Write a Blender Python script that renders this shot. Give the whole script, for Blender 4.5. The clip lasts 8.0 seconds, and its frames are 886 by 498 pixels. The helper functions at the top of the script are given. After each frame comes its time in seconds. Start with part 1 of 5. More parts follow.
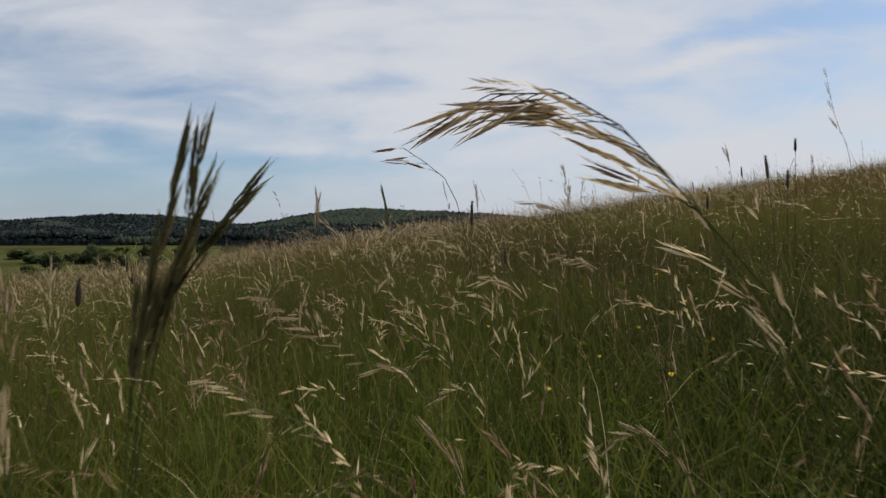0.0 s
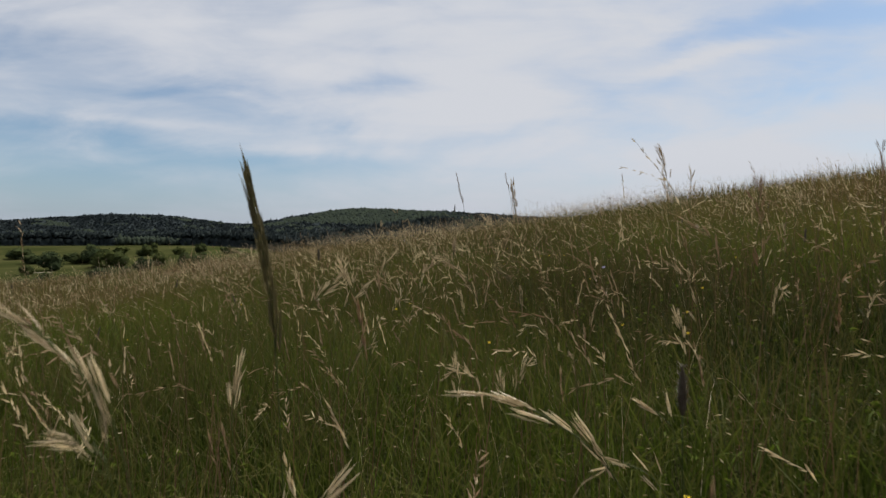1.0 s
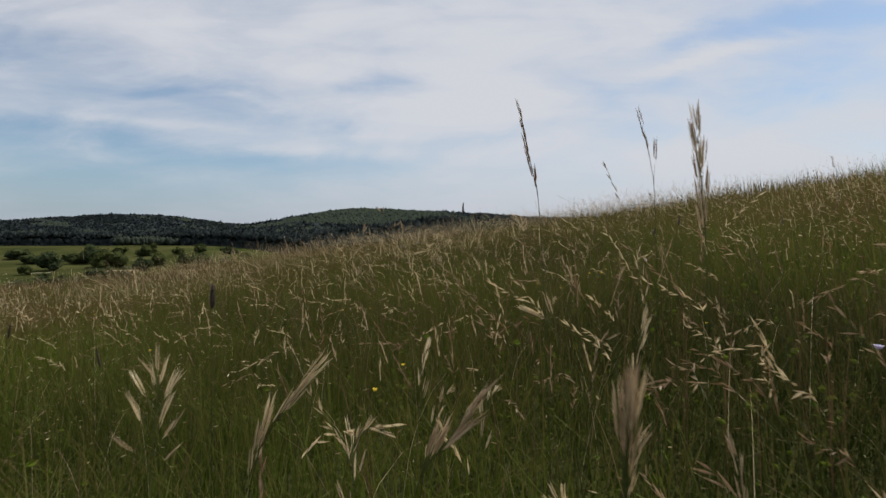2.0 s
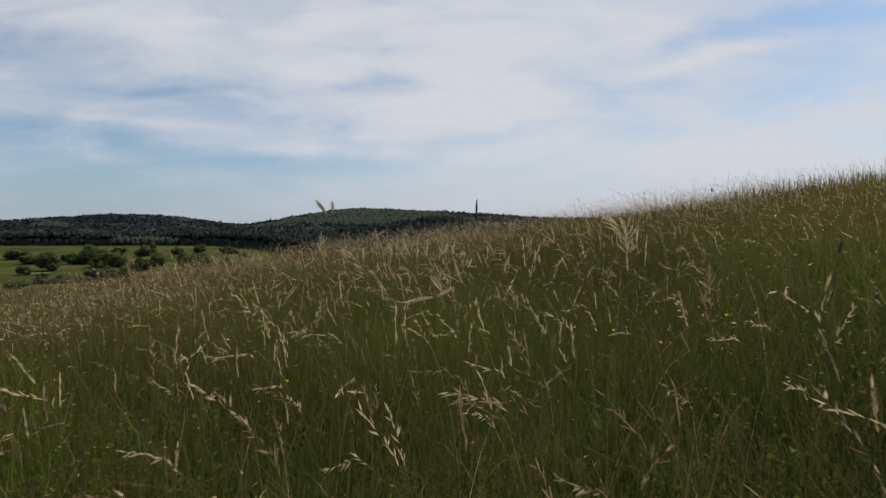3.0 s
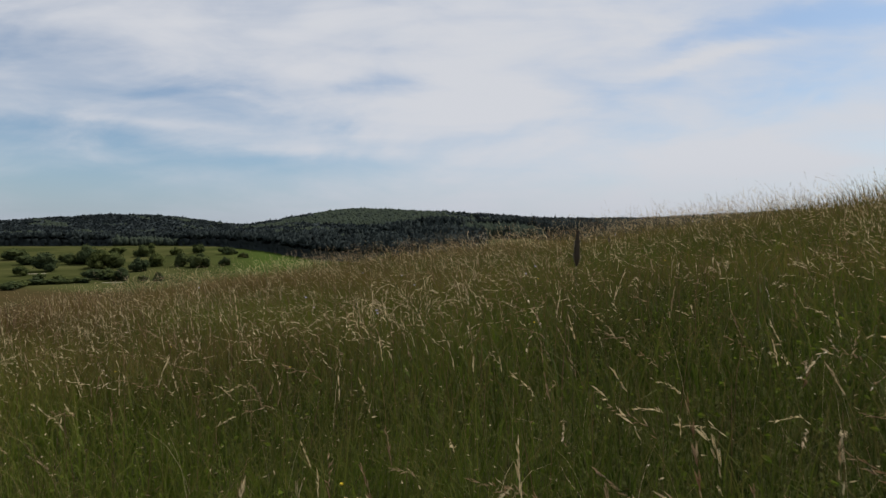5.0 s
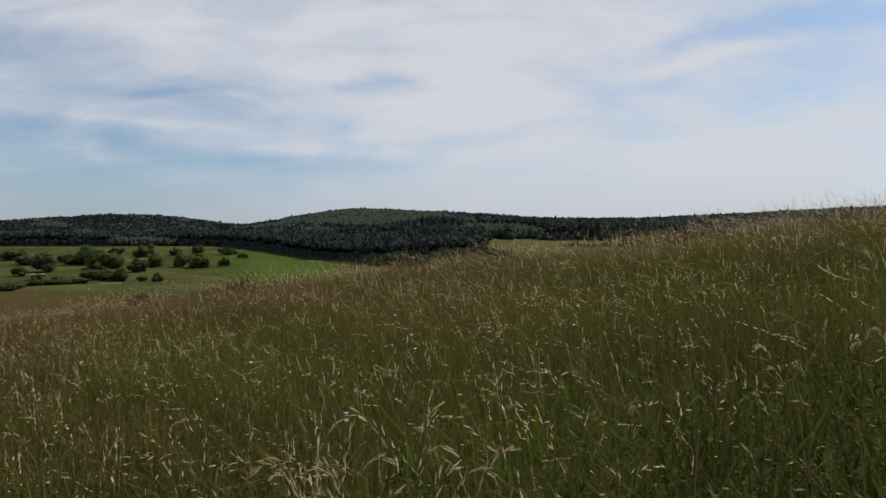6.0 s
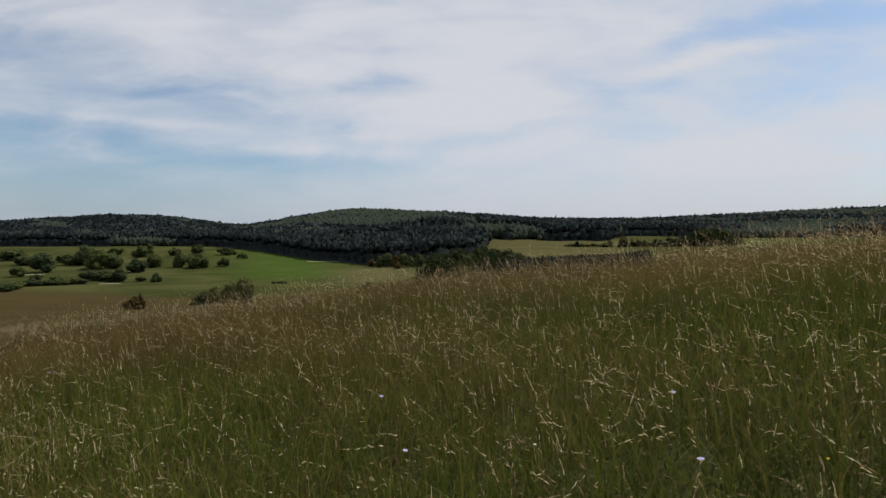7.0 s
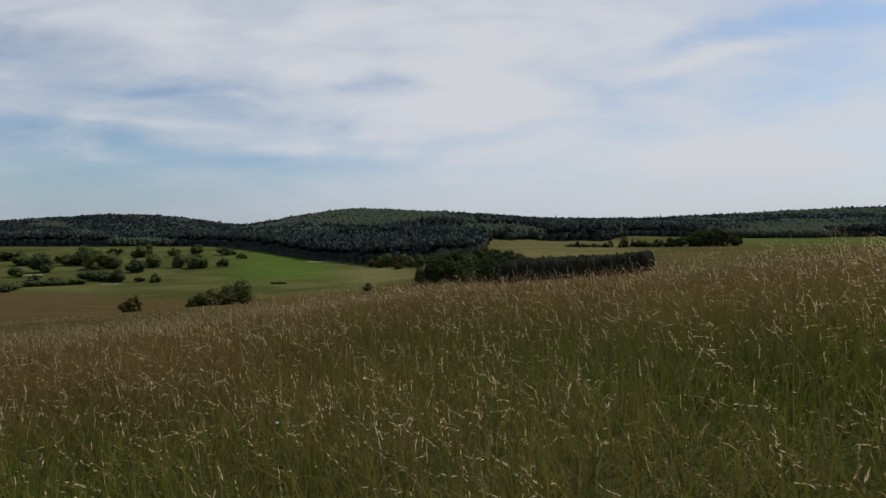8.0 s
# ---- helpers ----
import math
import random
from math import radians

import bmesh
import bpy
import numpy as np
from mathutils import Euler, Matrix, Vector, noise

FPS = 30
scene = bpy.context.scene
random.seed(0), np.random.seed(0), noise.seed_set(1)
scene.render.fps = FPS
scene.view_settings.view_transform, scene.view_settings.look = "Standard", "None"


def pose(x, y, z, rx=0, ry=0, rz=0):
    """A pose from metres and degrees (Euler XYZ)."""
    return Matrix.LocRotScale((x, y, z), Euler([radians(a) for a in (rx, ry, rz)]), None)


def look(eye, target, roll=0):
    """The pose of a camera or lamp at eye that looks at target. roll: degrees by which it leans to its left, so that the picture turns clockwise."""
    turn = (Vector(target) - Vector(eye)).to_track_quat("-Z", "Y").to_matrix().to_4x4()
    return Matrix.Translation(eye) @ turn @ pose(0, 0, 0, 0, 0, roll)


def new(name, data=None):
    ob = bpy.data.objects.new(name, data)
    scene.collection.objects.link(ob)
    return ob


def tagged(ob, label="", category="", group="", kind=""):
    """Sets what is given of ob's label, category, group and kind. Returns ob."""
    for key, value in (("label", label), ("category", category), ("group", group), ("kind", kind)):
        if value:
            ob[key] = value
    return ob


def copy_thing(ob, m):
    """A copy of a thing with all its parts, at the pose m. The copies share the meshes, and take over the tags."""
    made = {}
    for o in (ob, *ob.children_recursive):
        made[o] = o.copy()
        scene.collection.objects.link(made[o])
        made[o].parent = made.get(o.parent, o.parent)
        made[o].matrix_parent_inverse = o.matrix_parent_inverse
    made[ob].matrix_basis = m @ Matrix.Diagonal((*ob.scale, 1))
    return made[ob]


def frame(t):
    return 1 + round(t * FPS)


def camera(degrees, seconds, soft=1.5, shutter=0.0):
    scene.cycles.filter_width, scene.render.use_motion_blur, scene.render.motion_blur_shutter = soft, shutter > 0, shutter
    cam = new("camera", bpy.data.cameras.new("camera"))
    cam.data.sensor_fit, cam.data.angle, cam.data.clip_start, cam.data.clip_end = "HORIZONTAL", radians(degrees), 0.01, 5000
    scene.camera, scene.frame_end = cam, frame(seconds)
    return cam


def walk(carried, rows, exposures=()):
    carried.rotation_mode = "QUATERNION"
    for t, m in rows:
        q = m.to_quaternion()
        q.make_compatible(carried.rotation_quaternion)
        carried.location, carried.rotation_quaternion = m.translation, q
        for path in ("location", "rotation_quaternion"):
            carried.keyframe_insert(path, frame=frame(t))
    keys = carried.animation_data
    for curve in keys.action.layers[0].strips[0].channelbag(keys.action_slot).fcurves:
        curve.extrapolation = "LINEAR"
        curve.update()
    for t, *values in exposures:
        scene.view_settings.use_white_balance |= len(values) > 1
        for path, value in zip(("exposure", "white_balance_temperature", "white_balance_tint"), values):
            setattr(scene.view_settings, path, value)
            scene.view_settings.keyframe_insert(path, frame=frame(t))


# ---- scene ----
cam = camera(73.0, 8.0, soft=1.45, shutter=0.08)


HEIGHTS = (0.82, 1.00, 1.11, 1.23, 1.40, 1.645, 1.925, 2.20, 2.39)      # over the start of the slope, second by second


def eye_at(t):
    """The drone's place: a straight glide over the hillside, climbing faster past the middle."""
    return Vector((-0.07 * t, 1.9 * t, HEIGHTS[int(t)]))


def level(t):
    e = eye_at(t)
    return look(e, e + Vector((0, 100, 0)))


walk(cam, [(t, level(t)) for t in (0.0, 1.0, 2.0, 3.0, 4.0, 5.0, 6.0, 7.0, 8.0)], [(0.0, 0.0), (7.5, 0.0), (8.0, -0.04)])

# ---- sky and sun ----
SUN_HEIGHT, SUN_TURN = radians(56), radians(58)      # over the horizon; to the right of straight ahead
sun_way = Vector((math.sin(SUN_TURN) * math.cos(SUN_HEIGHT), math.cos(SUN_TURN) * math.cos(SUN_HEIGHT), math.sin(SUN_HEIGHT)))
lamp = new("sun", bpy.data.lights.new("sun", "SUN"))
lamp.data.energy, lamp.data.angle, lamp.data.color = 4.8, radians(0.6), (1.0, 0.95, 0.87)
lamp.matrix_world = look(sun_way * 50, (0, 0, 0))
scene.view_settings.exposure = 0.0


class Nodes:
    """Short hand for building a node tree."""

    def __init__(self, tree):
        self.tree = tree
        tree.nodes.clear()

    def add(self, kind, settings=None, **inputs):
        n = self.tree.nodes.new(kind)
        for key, value in (settings or {}).items():
            if key == "operation":
                n.operation = value
            elif key == "use_clamp":
                n.use_clamp = value
            elif key == "interpolation_type":
                n.interpolation_type = value
            elif key == "data_type":
                n.data_type = value
            elif key == "blend_type":
                n.blend_type = value
            elif key == "attribute_name":
                n.attribute_name = value
            elif key == "sky_type":
                n.sky_type = value
            elif key == "sun_disc":
                n.sun_disc = value
            elif key == "sun_elevation":
                n.sun_elevation = value
            elif key == "sun_rotation":
                n.sun_rotation = value
            elif key == "altitude":
                n.altitude = value
            elif key == "air_density":
                n.air_density = value
            elif key == "dust_density":
                n.dust_density = value
            else:
                raise KeyError(key)
        for key, value in inputs.items():
            k = int(key[1:]) if key[0] == "i" and key[1:].isdigit() else key.replace("_", " ")
            self.put(n.inputs[k], value)
        return n

    def put(self, socket, value):
        if isinstance(value, bpy.types.NodeSocket):
            self.tree.links.new(value, socket)
        elif isinstance(value, bpy.types.Node):
            self.tree.links.new(value.outputs[0], socket)
        else:
            socket.default_value = value

    def math(self, op, a, b=0.0, c=0.0, clamp=False):
        return self.add("ShaderNodeMath", {"operation": op, "use_clamp": clamp}, i0=a, i1=b, i2=c).outputs[0]

    def ramp(self, v, lo, hi, a=0.0, b=1.0):
        return self.add("ShaderNodeMapRange", {"interpolation_type": "SMOOTHSTEP"}, i0=v, i1=lo, i2=hi, i3=a, i4=b).outputs[0]

    def mix(self, f, a, b, blend="MIX"):
        n = self.add("ShaderNodeMix", {"data_type": "RGBA", "blend_type": blend})
        self.put(n.inputs[0], f), self.put(n.inputs[6], a), self.put(n.inputs[7], b)
        return n.outputs[2]

    def noise(self, vector, scale, detail=3.0, rough=0.55, warp=0.0):
        return self.add("ShaderNodeTexNoise", None, Vector=vector, Scale=scale, Detail=detail, Roughness=rough, Distortion=warp).outputs[0]


def make_sky():
    world = bpy.data.worlds.new("sky")
    scene.world, world.use_nodes = world, True
    n = Nodes(world.node_tree)
    way = n.add("ShaderNodeTexCoord").outputs["Generated"]
    sky = n.add("ShaderNodeTexSky", {"sky_type": "NISHITA", "sun_disc": False, "sun_elevation": SUN_HEIGHT, "sun_rotation": SUN_TURN, "altitude": 400.0, "air_density": 1.0, "dust_density": 2.0})
    blue = n.mix(1.0, sky.outputs[0], (0.097, 0.107, 0.111, 1), "MULTIPLY")
    p = n.add("ShaderNodeSeparateXYZ", None, Vector=way)
    ahead = n.math("MAXIMUM", n.math("ABSOLUTE", p.outputs[1]), 0.05)
    u, v = n.math("DIVIDE", p.outputs[0], ahead), n.math("DIVIDE", p.outputs[2], ahead)
    front = n.math("GREATER_THAN", p.outputs[1], 0.0)
    # a thin veil of cirrus, drawn out along the wind, with clear gaps and brighter wisps
    flat = n.add("ShaderNodeCombineXYZ", None, X=u, Y=n.math("MULTIPLY", v, 2.6), Z=0.0)
    lift = n.math("ADD", n.math("MAXIMUM", p.outputs[2], 0.0), 0.12)
    sheet = n.add("ShaderNodeCombineXYZ", None, X=n.math("DIVIDE", p.outputs[0], lift), Y=n.math("DIVIDE", p.outputs[1], lift), Z=0.0)
    wide = n.noise(sheet, 0.9, 5.0, 0.55, 0.5)
    fluff = n.noise(flat, 4.0, 6.0, 0.55, 0.5)
    wisp = n.noise(n.add("ShaderNodeMapping", None, Vector=flat, Rotation=(0, 0, -0.35), Scale=(1.0, 2.2, 1.0)), 2.6, 6.0, 0.52, 0.5)
    shift = n.math("MULTIPLY", n.math("SUBTRACT", n.noise(flat, 3.0, 6.0, 0.6, 0.4), 0.5), 0.36)
    rise = n.math("MULTIPLY", n.math("SUBTRACT", n.noise(flat, 4.1, 6.0, 0.6, 0.9), 0.5), 0.12)
    cover = n.math("ADD", n.math("MULTIPLY", wide, 0.30), n.math("ADD", n.math("MULTIPLY", fluff, 0.50), n.math("MULTIPLY", wisp, 0.50)))
    for gu, gv, wu, wv, tilt, deep in ((-0.41, 0.258, 0.17, 0.046, -0.22, 0.24), (-0.70, 0.290, 0.12, 0.05, 0.0, 0.10), (-0.66, 0.190, 0.24, 0.065, -0.05, 0.27), (-0.46, 0.125, 0.46, 0.055, 0.0, 0.29),
                                       (-0.10, 0.277, 0.09, 0.016, -0.05, 0.20), (0.275, 0.215, 0.09, 0.045, 0.0, 0.20), (0.50, 0.358, 0.25, 0.024, 0.16, 0.24), (0.72, 0.395, 0.12, 0.05, 0.0, 0.26),
                                       (0.57, 0.262, 0.16, 0.032, 0.15, 0.17), (0.10, 0.190, 0.14, 0.018, 0.25, 0.13), (-0.13, 0.165, 0.20, 0.03, 0.0, 0.10), (-0.62, 0.36, 0.24, 0.07, 0.0, 0.03), (-0.55, 0.06, 0.34, 0.05, 0.0, 0.26), (0.40, 0.285, 0.10, 0.016, 0.2, 0.14),
                                       (-0.50, 0.212, 0.20, 0.009, -0.10, -0.12), (-0.24, 0.165, 0.17, 0.013, -0.04, -0.20), (0.47, 0.322, 0.12, 0.014, 0.22, -0.20), (0.10, 0.27, 0.24, 0.10, 0.2, -0.10), (0.45, 0.13, 0.40, 0.08, 0.0, -0.12), (0.72, 0.20, 0.24, 0.24, 0.0, 0.10)):
        du = n.math("ADD", n.math("SUBTRACT", u, gu), shift)
        dv = n.math("ADD", n.math("SUBTRACT", n.math("SUBTRACT", v, gv), n.math("MULTIPLY", du, tilt)), n.math("MULTIPLY", rise, min(1.0, 22 * wv)))
        e = n.math("ADD", n.math("POWER", n.math("ABSOLUTE", n.math("DIVIDE", du, wu)), 2.0), n.math("POWER", n.math("ABSOLUTE", n.math("DIVIDE", dv, wv)), 2.0))
        cover = n.math("SUBTRACT", cover, n.math("MULTIPLY", n.math("MULTIPLY", n.math("EXPONENT", n.math("MULTIPLY", e, -1.0)), front), deep))
    veil = n.ramp(cover, 0.18, 0.80, 0.0, 1.02)
    haze = n.ramp(v, 0.0, 0.17, 0.70, 0.0)
    colour = n.mix(veil, blue, (0.635, 0.655, 0.705, 1))
    colour = n.mix(haze, colour, n.mix(n.ramp(u, -0.7, 0.5), (0.36, 0.41, 0.535, 1), (0.50, 0.53, 0.585, 1)))
    back = n.add("ShaderNodeBackground", None, Color=colour, Strength=1.0)
    n.add("ShaderNodeOutputWorld", None, Surface=back.outputs[0])


make_sky()


# ---- materials ----
def material(name):
    m = bpy.data.materials.new(name)
    m.use_nodes = True
    return m, Nodes(m.node_tree)


def plant_material(name, dark, light, tip, through_share=0.35, rough=0.55, gloss=0.25):
    """Thin leaves and stems: a tone per plant, a change towards the tip, some light let through."""
    m, n = material(name)
    tone = n.add("ShaderNodeAttribute", {"attribute_name": "tone"}).outputs["Fac"]
    along = n.add("ShaderNodeAttribute", {"attribute_name": "along"}).outputs["Fac"]
    pos = n.add("ShaderNodeNewGeometry").outputs["Position"]
    dry = n.add("ShaderNodeAttribute", {"attribute_name": "dry"}).outputs["Fac"]
    c = n.mix(tone, (*dark, 1), (*light, 1))
    c = n.mix(dry, c, n.mix(tone, (0.050, 0.031, 0.009, 1), (0.155, 0.100, 0.034, 1)))
    c = n.mix(n.math("MULTIPLY", n.math("POWER", along, 2.5), 0.85), c, (*tip, 1))
    c = n.mix(n.ramp(n.noise(pos, 60.0, 2.0), 0.35, 0.7, 0.0, 0.3), c, n.mix(0.5, c, (0.03, 0.025, 0.01, 1)))
    body = n.add("ShaderNodeBsdfPrincipled", None, Base_Color=c, Roughness=rough, Specular_IOR_Level=gloss)
    glow = n.add("ShaderNodeBsdfTranslucent", None, Color=c)
    out = n.add("ShaderNodeMixShader", None, i0=through_share, i1=body.outputs[0], i2=glow.outputs[0])
    n.add("ShaderNodeOutputMaterial", None, Surface=out.outputs[0])
    return m


BLADE = plant_material("grass_blade", (0.013, 0.030, 0.003), (0.105, 0.156, 0.014), (0.140, 0.094, 0.038), 0.42, 0.6, 0.06)
STRAW = plant_material("straw_head", (0.165, 0.088, 0.044), (0.82, 0.68, 0.42), (0.44, 0.30, 0.16), 0.35, 0.45, 0.4)
STALK = plant_material("stalk", (0.034, 0.052, 0.009), (0.090, 0.100, 0.026), (0.115, 0.098, 0.036), 0.35)
RUSSET = plant_material("russet_stem", (0.055, 0.030, 0.014), (0.125, 0.075, 0.036), (0.15, 0.085, 0.045), 0.3)
OLIVE = plant_material("olive_head", (0.060, 0.056, 0.020), (0.150, 0.125, 0.050), (0.19, 0.14, 0.07), 0.45)
SPIKE = plant_material("dark_spike", (0.035, 0.026, 0.018), (0.075, 0.055, 0.035), (0.07, 0.05, 0.035), 0.1)


def ground_material():
    m, n = material("meadow_ground")
    pos = n.add("ShaderNodeNewGeometry").outputs["Position"]
    hay = n.add("ShaderNodeAttribute", {"attribute_name": "hay"}).outputs["Fac"]
    mown = n.add("ShaderNodeAttribute", {"attribute_name": "mown"}).outputs["Fac"]
    ripe = n.add("ShaderNodeAttribute", {"attribute_name": "ripe"}).outputs["Fac"]
    big, mid, fine = n.noise(pos, 0.016, 5.0, 0.6, 0.6), n.noise(n.add("ShaderNodeMapping", None, Vector=pos, Rotation=(0, 0, 0.3), Scale=(0.4, 1.0, 1.0)), 0.07, 8.0, 0.68, 0.4), n.noise(pos, 5.0, 5.0, 0.7)
    big, mid = n.ramp(big, 0.35, 0.65), n.ramp(mid, 0.2, 0.8)
    green = n.mix(big, (0.031, 0.037, 0.012, 1), n.mix(mid, (0.047, 0.052, 0.018, 1), (0.072, 0.070, 0.027, 1)))
    lush = n.mix(mid, (0.034, 0.060, 0.011, 1), (0.052, 0.080, 0.017, 1))
    brown = n.mix(mid, n.mix(big, (0.036, 0.027, 0.012, 1), (0.045, 0.034, 0.015, 1)), (0.060, 0.042, 0.020, 1))
    c = n.mix(mown, green, lush)
    c = n.mix(n.math("ADD", hay, n.math("MULTIPLY", n.math("SUBTRACT", mid, 0.5), n.math("MULTIPLY", hay, 0.6)), 0.0, True), c, brown)
    c = n.mix(ripe, c, n.mix(mid, (0.080, 0.078, 0.034, 1), (0.135, 0.120, 0.058, 1)))
    c = n.mix(n.ramp(fine, 0.3, 0.75, 0.0, 0.5), c, n.mix(0.6, c, (0.02, 0.022, 0.008, 1)))
    bump = n.add("ShaderNodeBump", None, Strength=0.6, Distance=0.3, Height=n.noise(pos, 2.5, 6.0, 0.7))
    body = n.add("ShaderNodeBsdfPrincipled", None, Base_Color=c, Roughness=1.0, Specular_IOR_Level=0.0, Normal=bump.outputs[0])
    n.add("ShaderNodeOutputMaterial", None, Surface=body.outputs[0])
    return m


GROUND = ground_material()


def foliage_material(name, dark, light, grain=0.9, rough_top=0.0, varied=False, thin=0.42):
    m, n = material(name)
    pos = n.add("ShaderNodeNewGeometry")
    c = n.mix(pos.outputs["Random Per Island"], (*dark, 1), (*light, 1))
    c = n.mix(n.ramp(n.noise(pos.outputs["Position"], grain, 4.0, 0.65), 0.35, 0.7, 0.0, 0.6), c, n.mix(0.5, c, (*dark, 1)))
    if varied:
        tint = n.mix(n.add("ShaderNodeObjectInfo").outputs["Random"], (0.80, 0.84, 0.95, 1), (1.28, 1.20, 0.95, 1))
        c = n.mix(1.0, c, tint, "MULTIPLY")
    body = n.add("ShaderNodeBsdfPrincipled", None, Base_Color=c, Roughness=0.9, Specular_IOR_Level=0.0)
    glow = n.add("ShaderNodeBsdfTranslucent", None, Color=c)
    if rough_top:
        twigs = n.add("ShaderNodeBump", None, Strength=1.0, Distance=rough_top, Height=n.noise(pos.outputs["Position"], 0.55, 4.0, 0.7))
        n.put(body.inputs["Normal"], twigs), n.put(glow.inputs["Normal"], twigs)
    out = n.add("ShaderNodeMixShader", None, i0=thin, i1=body.outputs[0], i2=glow.outputs[0])
    n.add("ShaderNodeOutputMaterial", None, Surface=out.outputs[0])
    return m


LEAVES = foliage_material("broad_leaves", (0.034, 0.047, 0.022), (0.080, 0.096, 0.038), varied=True)
WILLOW = foliage_material("willow_leaves", (0.048, 0.055, 0.020), (0.105, 0.108, 0.038))
# far spruce: pale blue distance haze is put into the colour
HAZY_NEEDLES = foliage_material("hazy_needles", (0.056, 0.071, 0.077), (0.069, 0.087, 0.088), 0.3, 0.35, thin=0.50)
# same spruce on the near spur, its colour darkened for backlit shade
SHADED_SPUR_NEEDLES = foliage_material("shaded_spur_needles", (0.042, 0.054, 0.055), (0.053, 0.067, 0.065), 0.3, 0.2, thin=0.50)
# backlit darkness and a warm top-lit fringe are put into this colour
SHADED_NEEDLES = foliage_material("shaded_needles", (0.020, 0.024, 0.020), (0.034, 0.034, 0.022), 0.5, 1.0)
GROVE_LEAVES = foliage_material("grove_leaves", (0.022, 0.031, 0.015), (0.046, 0.056, 0.022), varied=True)
WOODS = foliage_material("wood_canopy", (0.048, 0.062, 0.051), (0.066, 0.083, 0.057), 0.2, 0.7, thin=0.48)
RUSTY = foliage_material("brown_bush", (0.045, 0.036, 0.014), (0.085, 0.065, 0.026))


def bark_material():
    m, n = material("bark")
    pos = n.add("ShaderNodeNewGeometry").outputs["Position"]
    c = n.mix(n.noise(pos, 6.0, 5.0, 0.7), (0.035, 0.026, 0.018, 1), (0.11, 0.088, 0.065, 1))
    body = n.add("ShaderNodeBsdfPrincipled", None, Base_Color=c, Roughness=0.9)
    n.add("ShaderNodeOutputMaterial", None, Surface=body.outputs[0])
    return m


BARK = bark_material()


# ---- the lie of the land ----
def ease(a, b, v):
    t = np.clip((np.asarray(v, float) - a) / (b - a), 0, 1)
    return t * t * (3 - 2 * t)


def slope_line(y):
    """Height along the middle of the hillside: it climbs a little, rolls over a brow, falls into the valley."""
    y = np.asarray(y, float)
    a = np.minimum(y, 18.9)
    z = 0.0582 * a - 0.000125 * a * a
    b = np.clip(y - 18.9, 0, 10.6)
    z = z + 0.0535 * b - 0.00628 * b * b
    z = z - 0.0797 * np.clip(y - 29.5, 0, 190)
    return z


def land(x, y):
    x, y = np.asarray(x, float), np.asarray(y, float)
    z = slope_line(y)
    z = z + 0.1268 * 80 * np.tanh(x / 80) + 0.00118 * np.clip(x, -20, 20) ** 2 * (1 - ease(60, 200, y))
    z = z - 0.00944 * np.clip(x, 0, 30) * np.clip(y - 18.9, 0, 16)
    z = z + 0.38 * np.exp(-((x - 14) / 7) ** 2 - ((y - 24) / 8) ** 2) - 0.10 * np.exp(-(x / 9) ** 2 - ((y - 22) / 6) ** 2)
    z = z - 0.16 * ease(-1, -8, x) * (1 - ease(50, 100, y)) - 0.25 * ease(6, 13, x) * (1 - ease(13, 22, y))
    # low swells and hollows along the brow, set to fit its outline in the camera's view
    for sx, sy, swell in ((-12, 19, -0.09), (-12, 23, -0.11), (-12, 27, -0.10), (-6, 23, 0.23), (-6, 27, 0.02), (0, 15, -0.05), (0, 19, -0.08), (0, 23, 0.07), (0, 27, 0.04), (6, 19, 0.14), (6, 23, 0.08), (6, 27, 0.10), (12, 19, -0.10), (12, 23, -0.18), (12, 27, -0.12)):
        z = z + swell * np.exp(-((x - sx) / 5) ** 2 - ((y - sy) / 3.5) ** 2)
    u = x / np.maximum(y, 60.0)
    right = ease(0.22, 0.62, u) * ease(70, 260, y)
    z = z + right * 12.0
    rise = 31.0 * ease(390, 930, y) * (1 - right) + 12.0 * ease(420, 950, y) * right
    z = z + rise
    z = z + 0.035 * np.clip(y - 29.5, 0, 110) * ease(-8, -50, x) * (1 - ease(150, 330, y))
    z = z + 76.0 * ease(900, 2500, y)
    z = z + 56.0 * np.exp(-((x + 258) / np.where(x < -258, 250, 400)) ** 2 - ((y - 1900) / 500) ** 2)
    z = z + 40.0 * np.exp(-((x + 1160) / 480) ** 2 - ((y - 2250) / 450) ** 2)
    z = z + 52.0 * np.exp(-((x - 1150) / 560) ** 2 - ((y - 1500) / 380) ** 2)
    z = z - 22.0 * np.exp(-((x + 770) / 240) ** 2 - ((y - 2300) / 700) ** 2)
    z = z - 7.0 * ease(-900, -1600, x) * ease(1000, 2000, y)
    z = z + 14.0 * np.exp(-((x + 10) / 130) ** 2 - ((y - 800) / 160) ** 2)
    return z


def place(x, y, sink=0.0):
    return Vector((x, y, float(land(x, y)) - sink))


def quad_mesh(name, verts, quads, mat, attributes=None, smooth=False):
    """A mesh from numpy arrays of places and four-cornered faces."""
    me = bpy.data.meshes.new(name)
    me.vertices.add(len(verts)), me.loops.add(quads.size), me.polygons.add(len(quads))
    me.vertices.foreach_set("co", np.ascontiguousarray(verts, np.float32).ravel())
    me.loops.foreach_set("vertex_index", np.ascontiguousarray(quads, np.int32).ravel())
    me.polygons.foreach_set("loop_start", np.arange(0, quads.size, quads.shape[1], dtype=np.int32))
    if smooth:
        me.polygons.foreach_set("use_smooth", np.ones(len(quads), bool))
    for key, values in (attributes or {}).items():
        me.attributes.new(key, "FLOAT", "POINT").data.foreach_set("value", np.ascontiguousarray(values, np.float32).ravel())
    me.update(calc_edges=True)
    me.materials.append(mat)
    return me


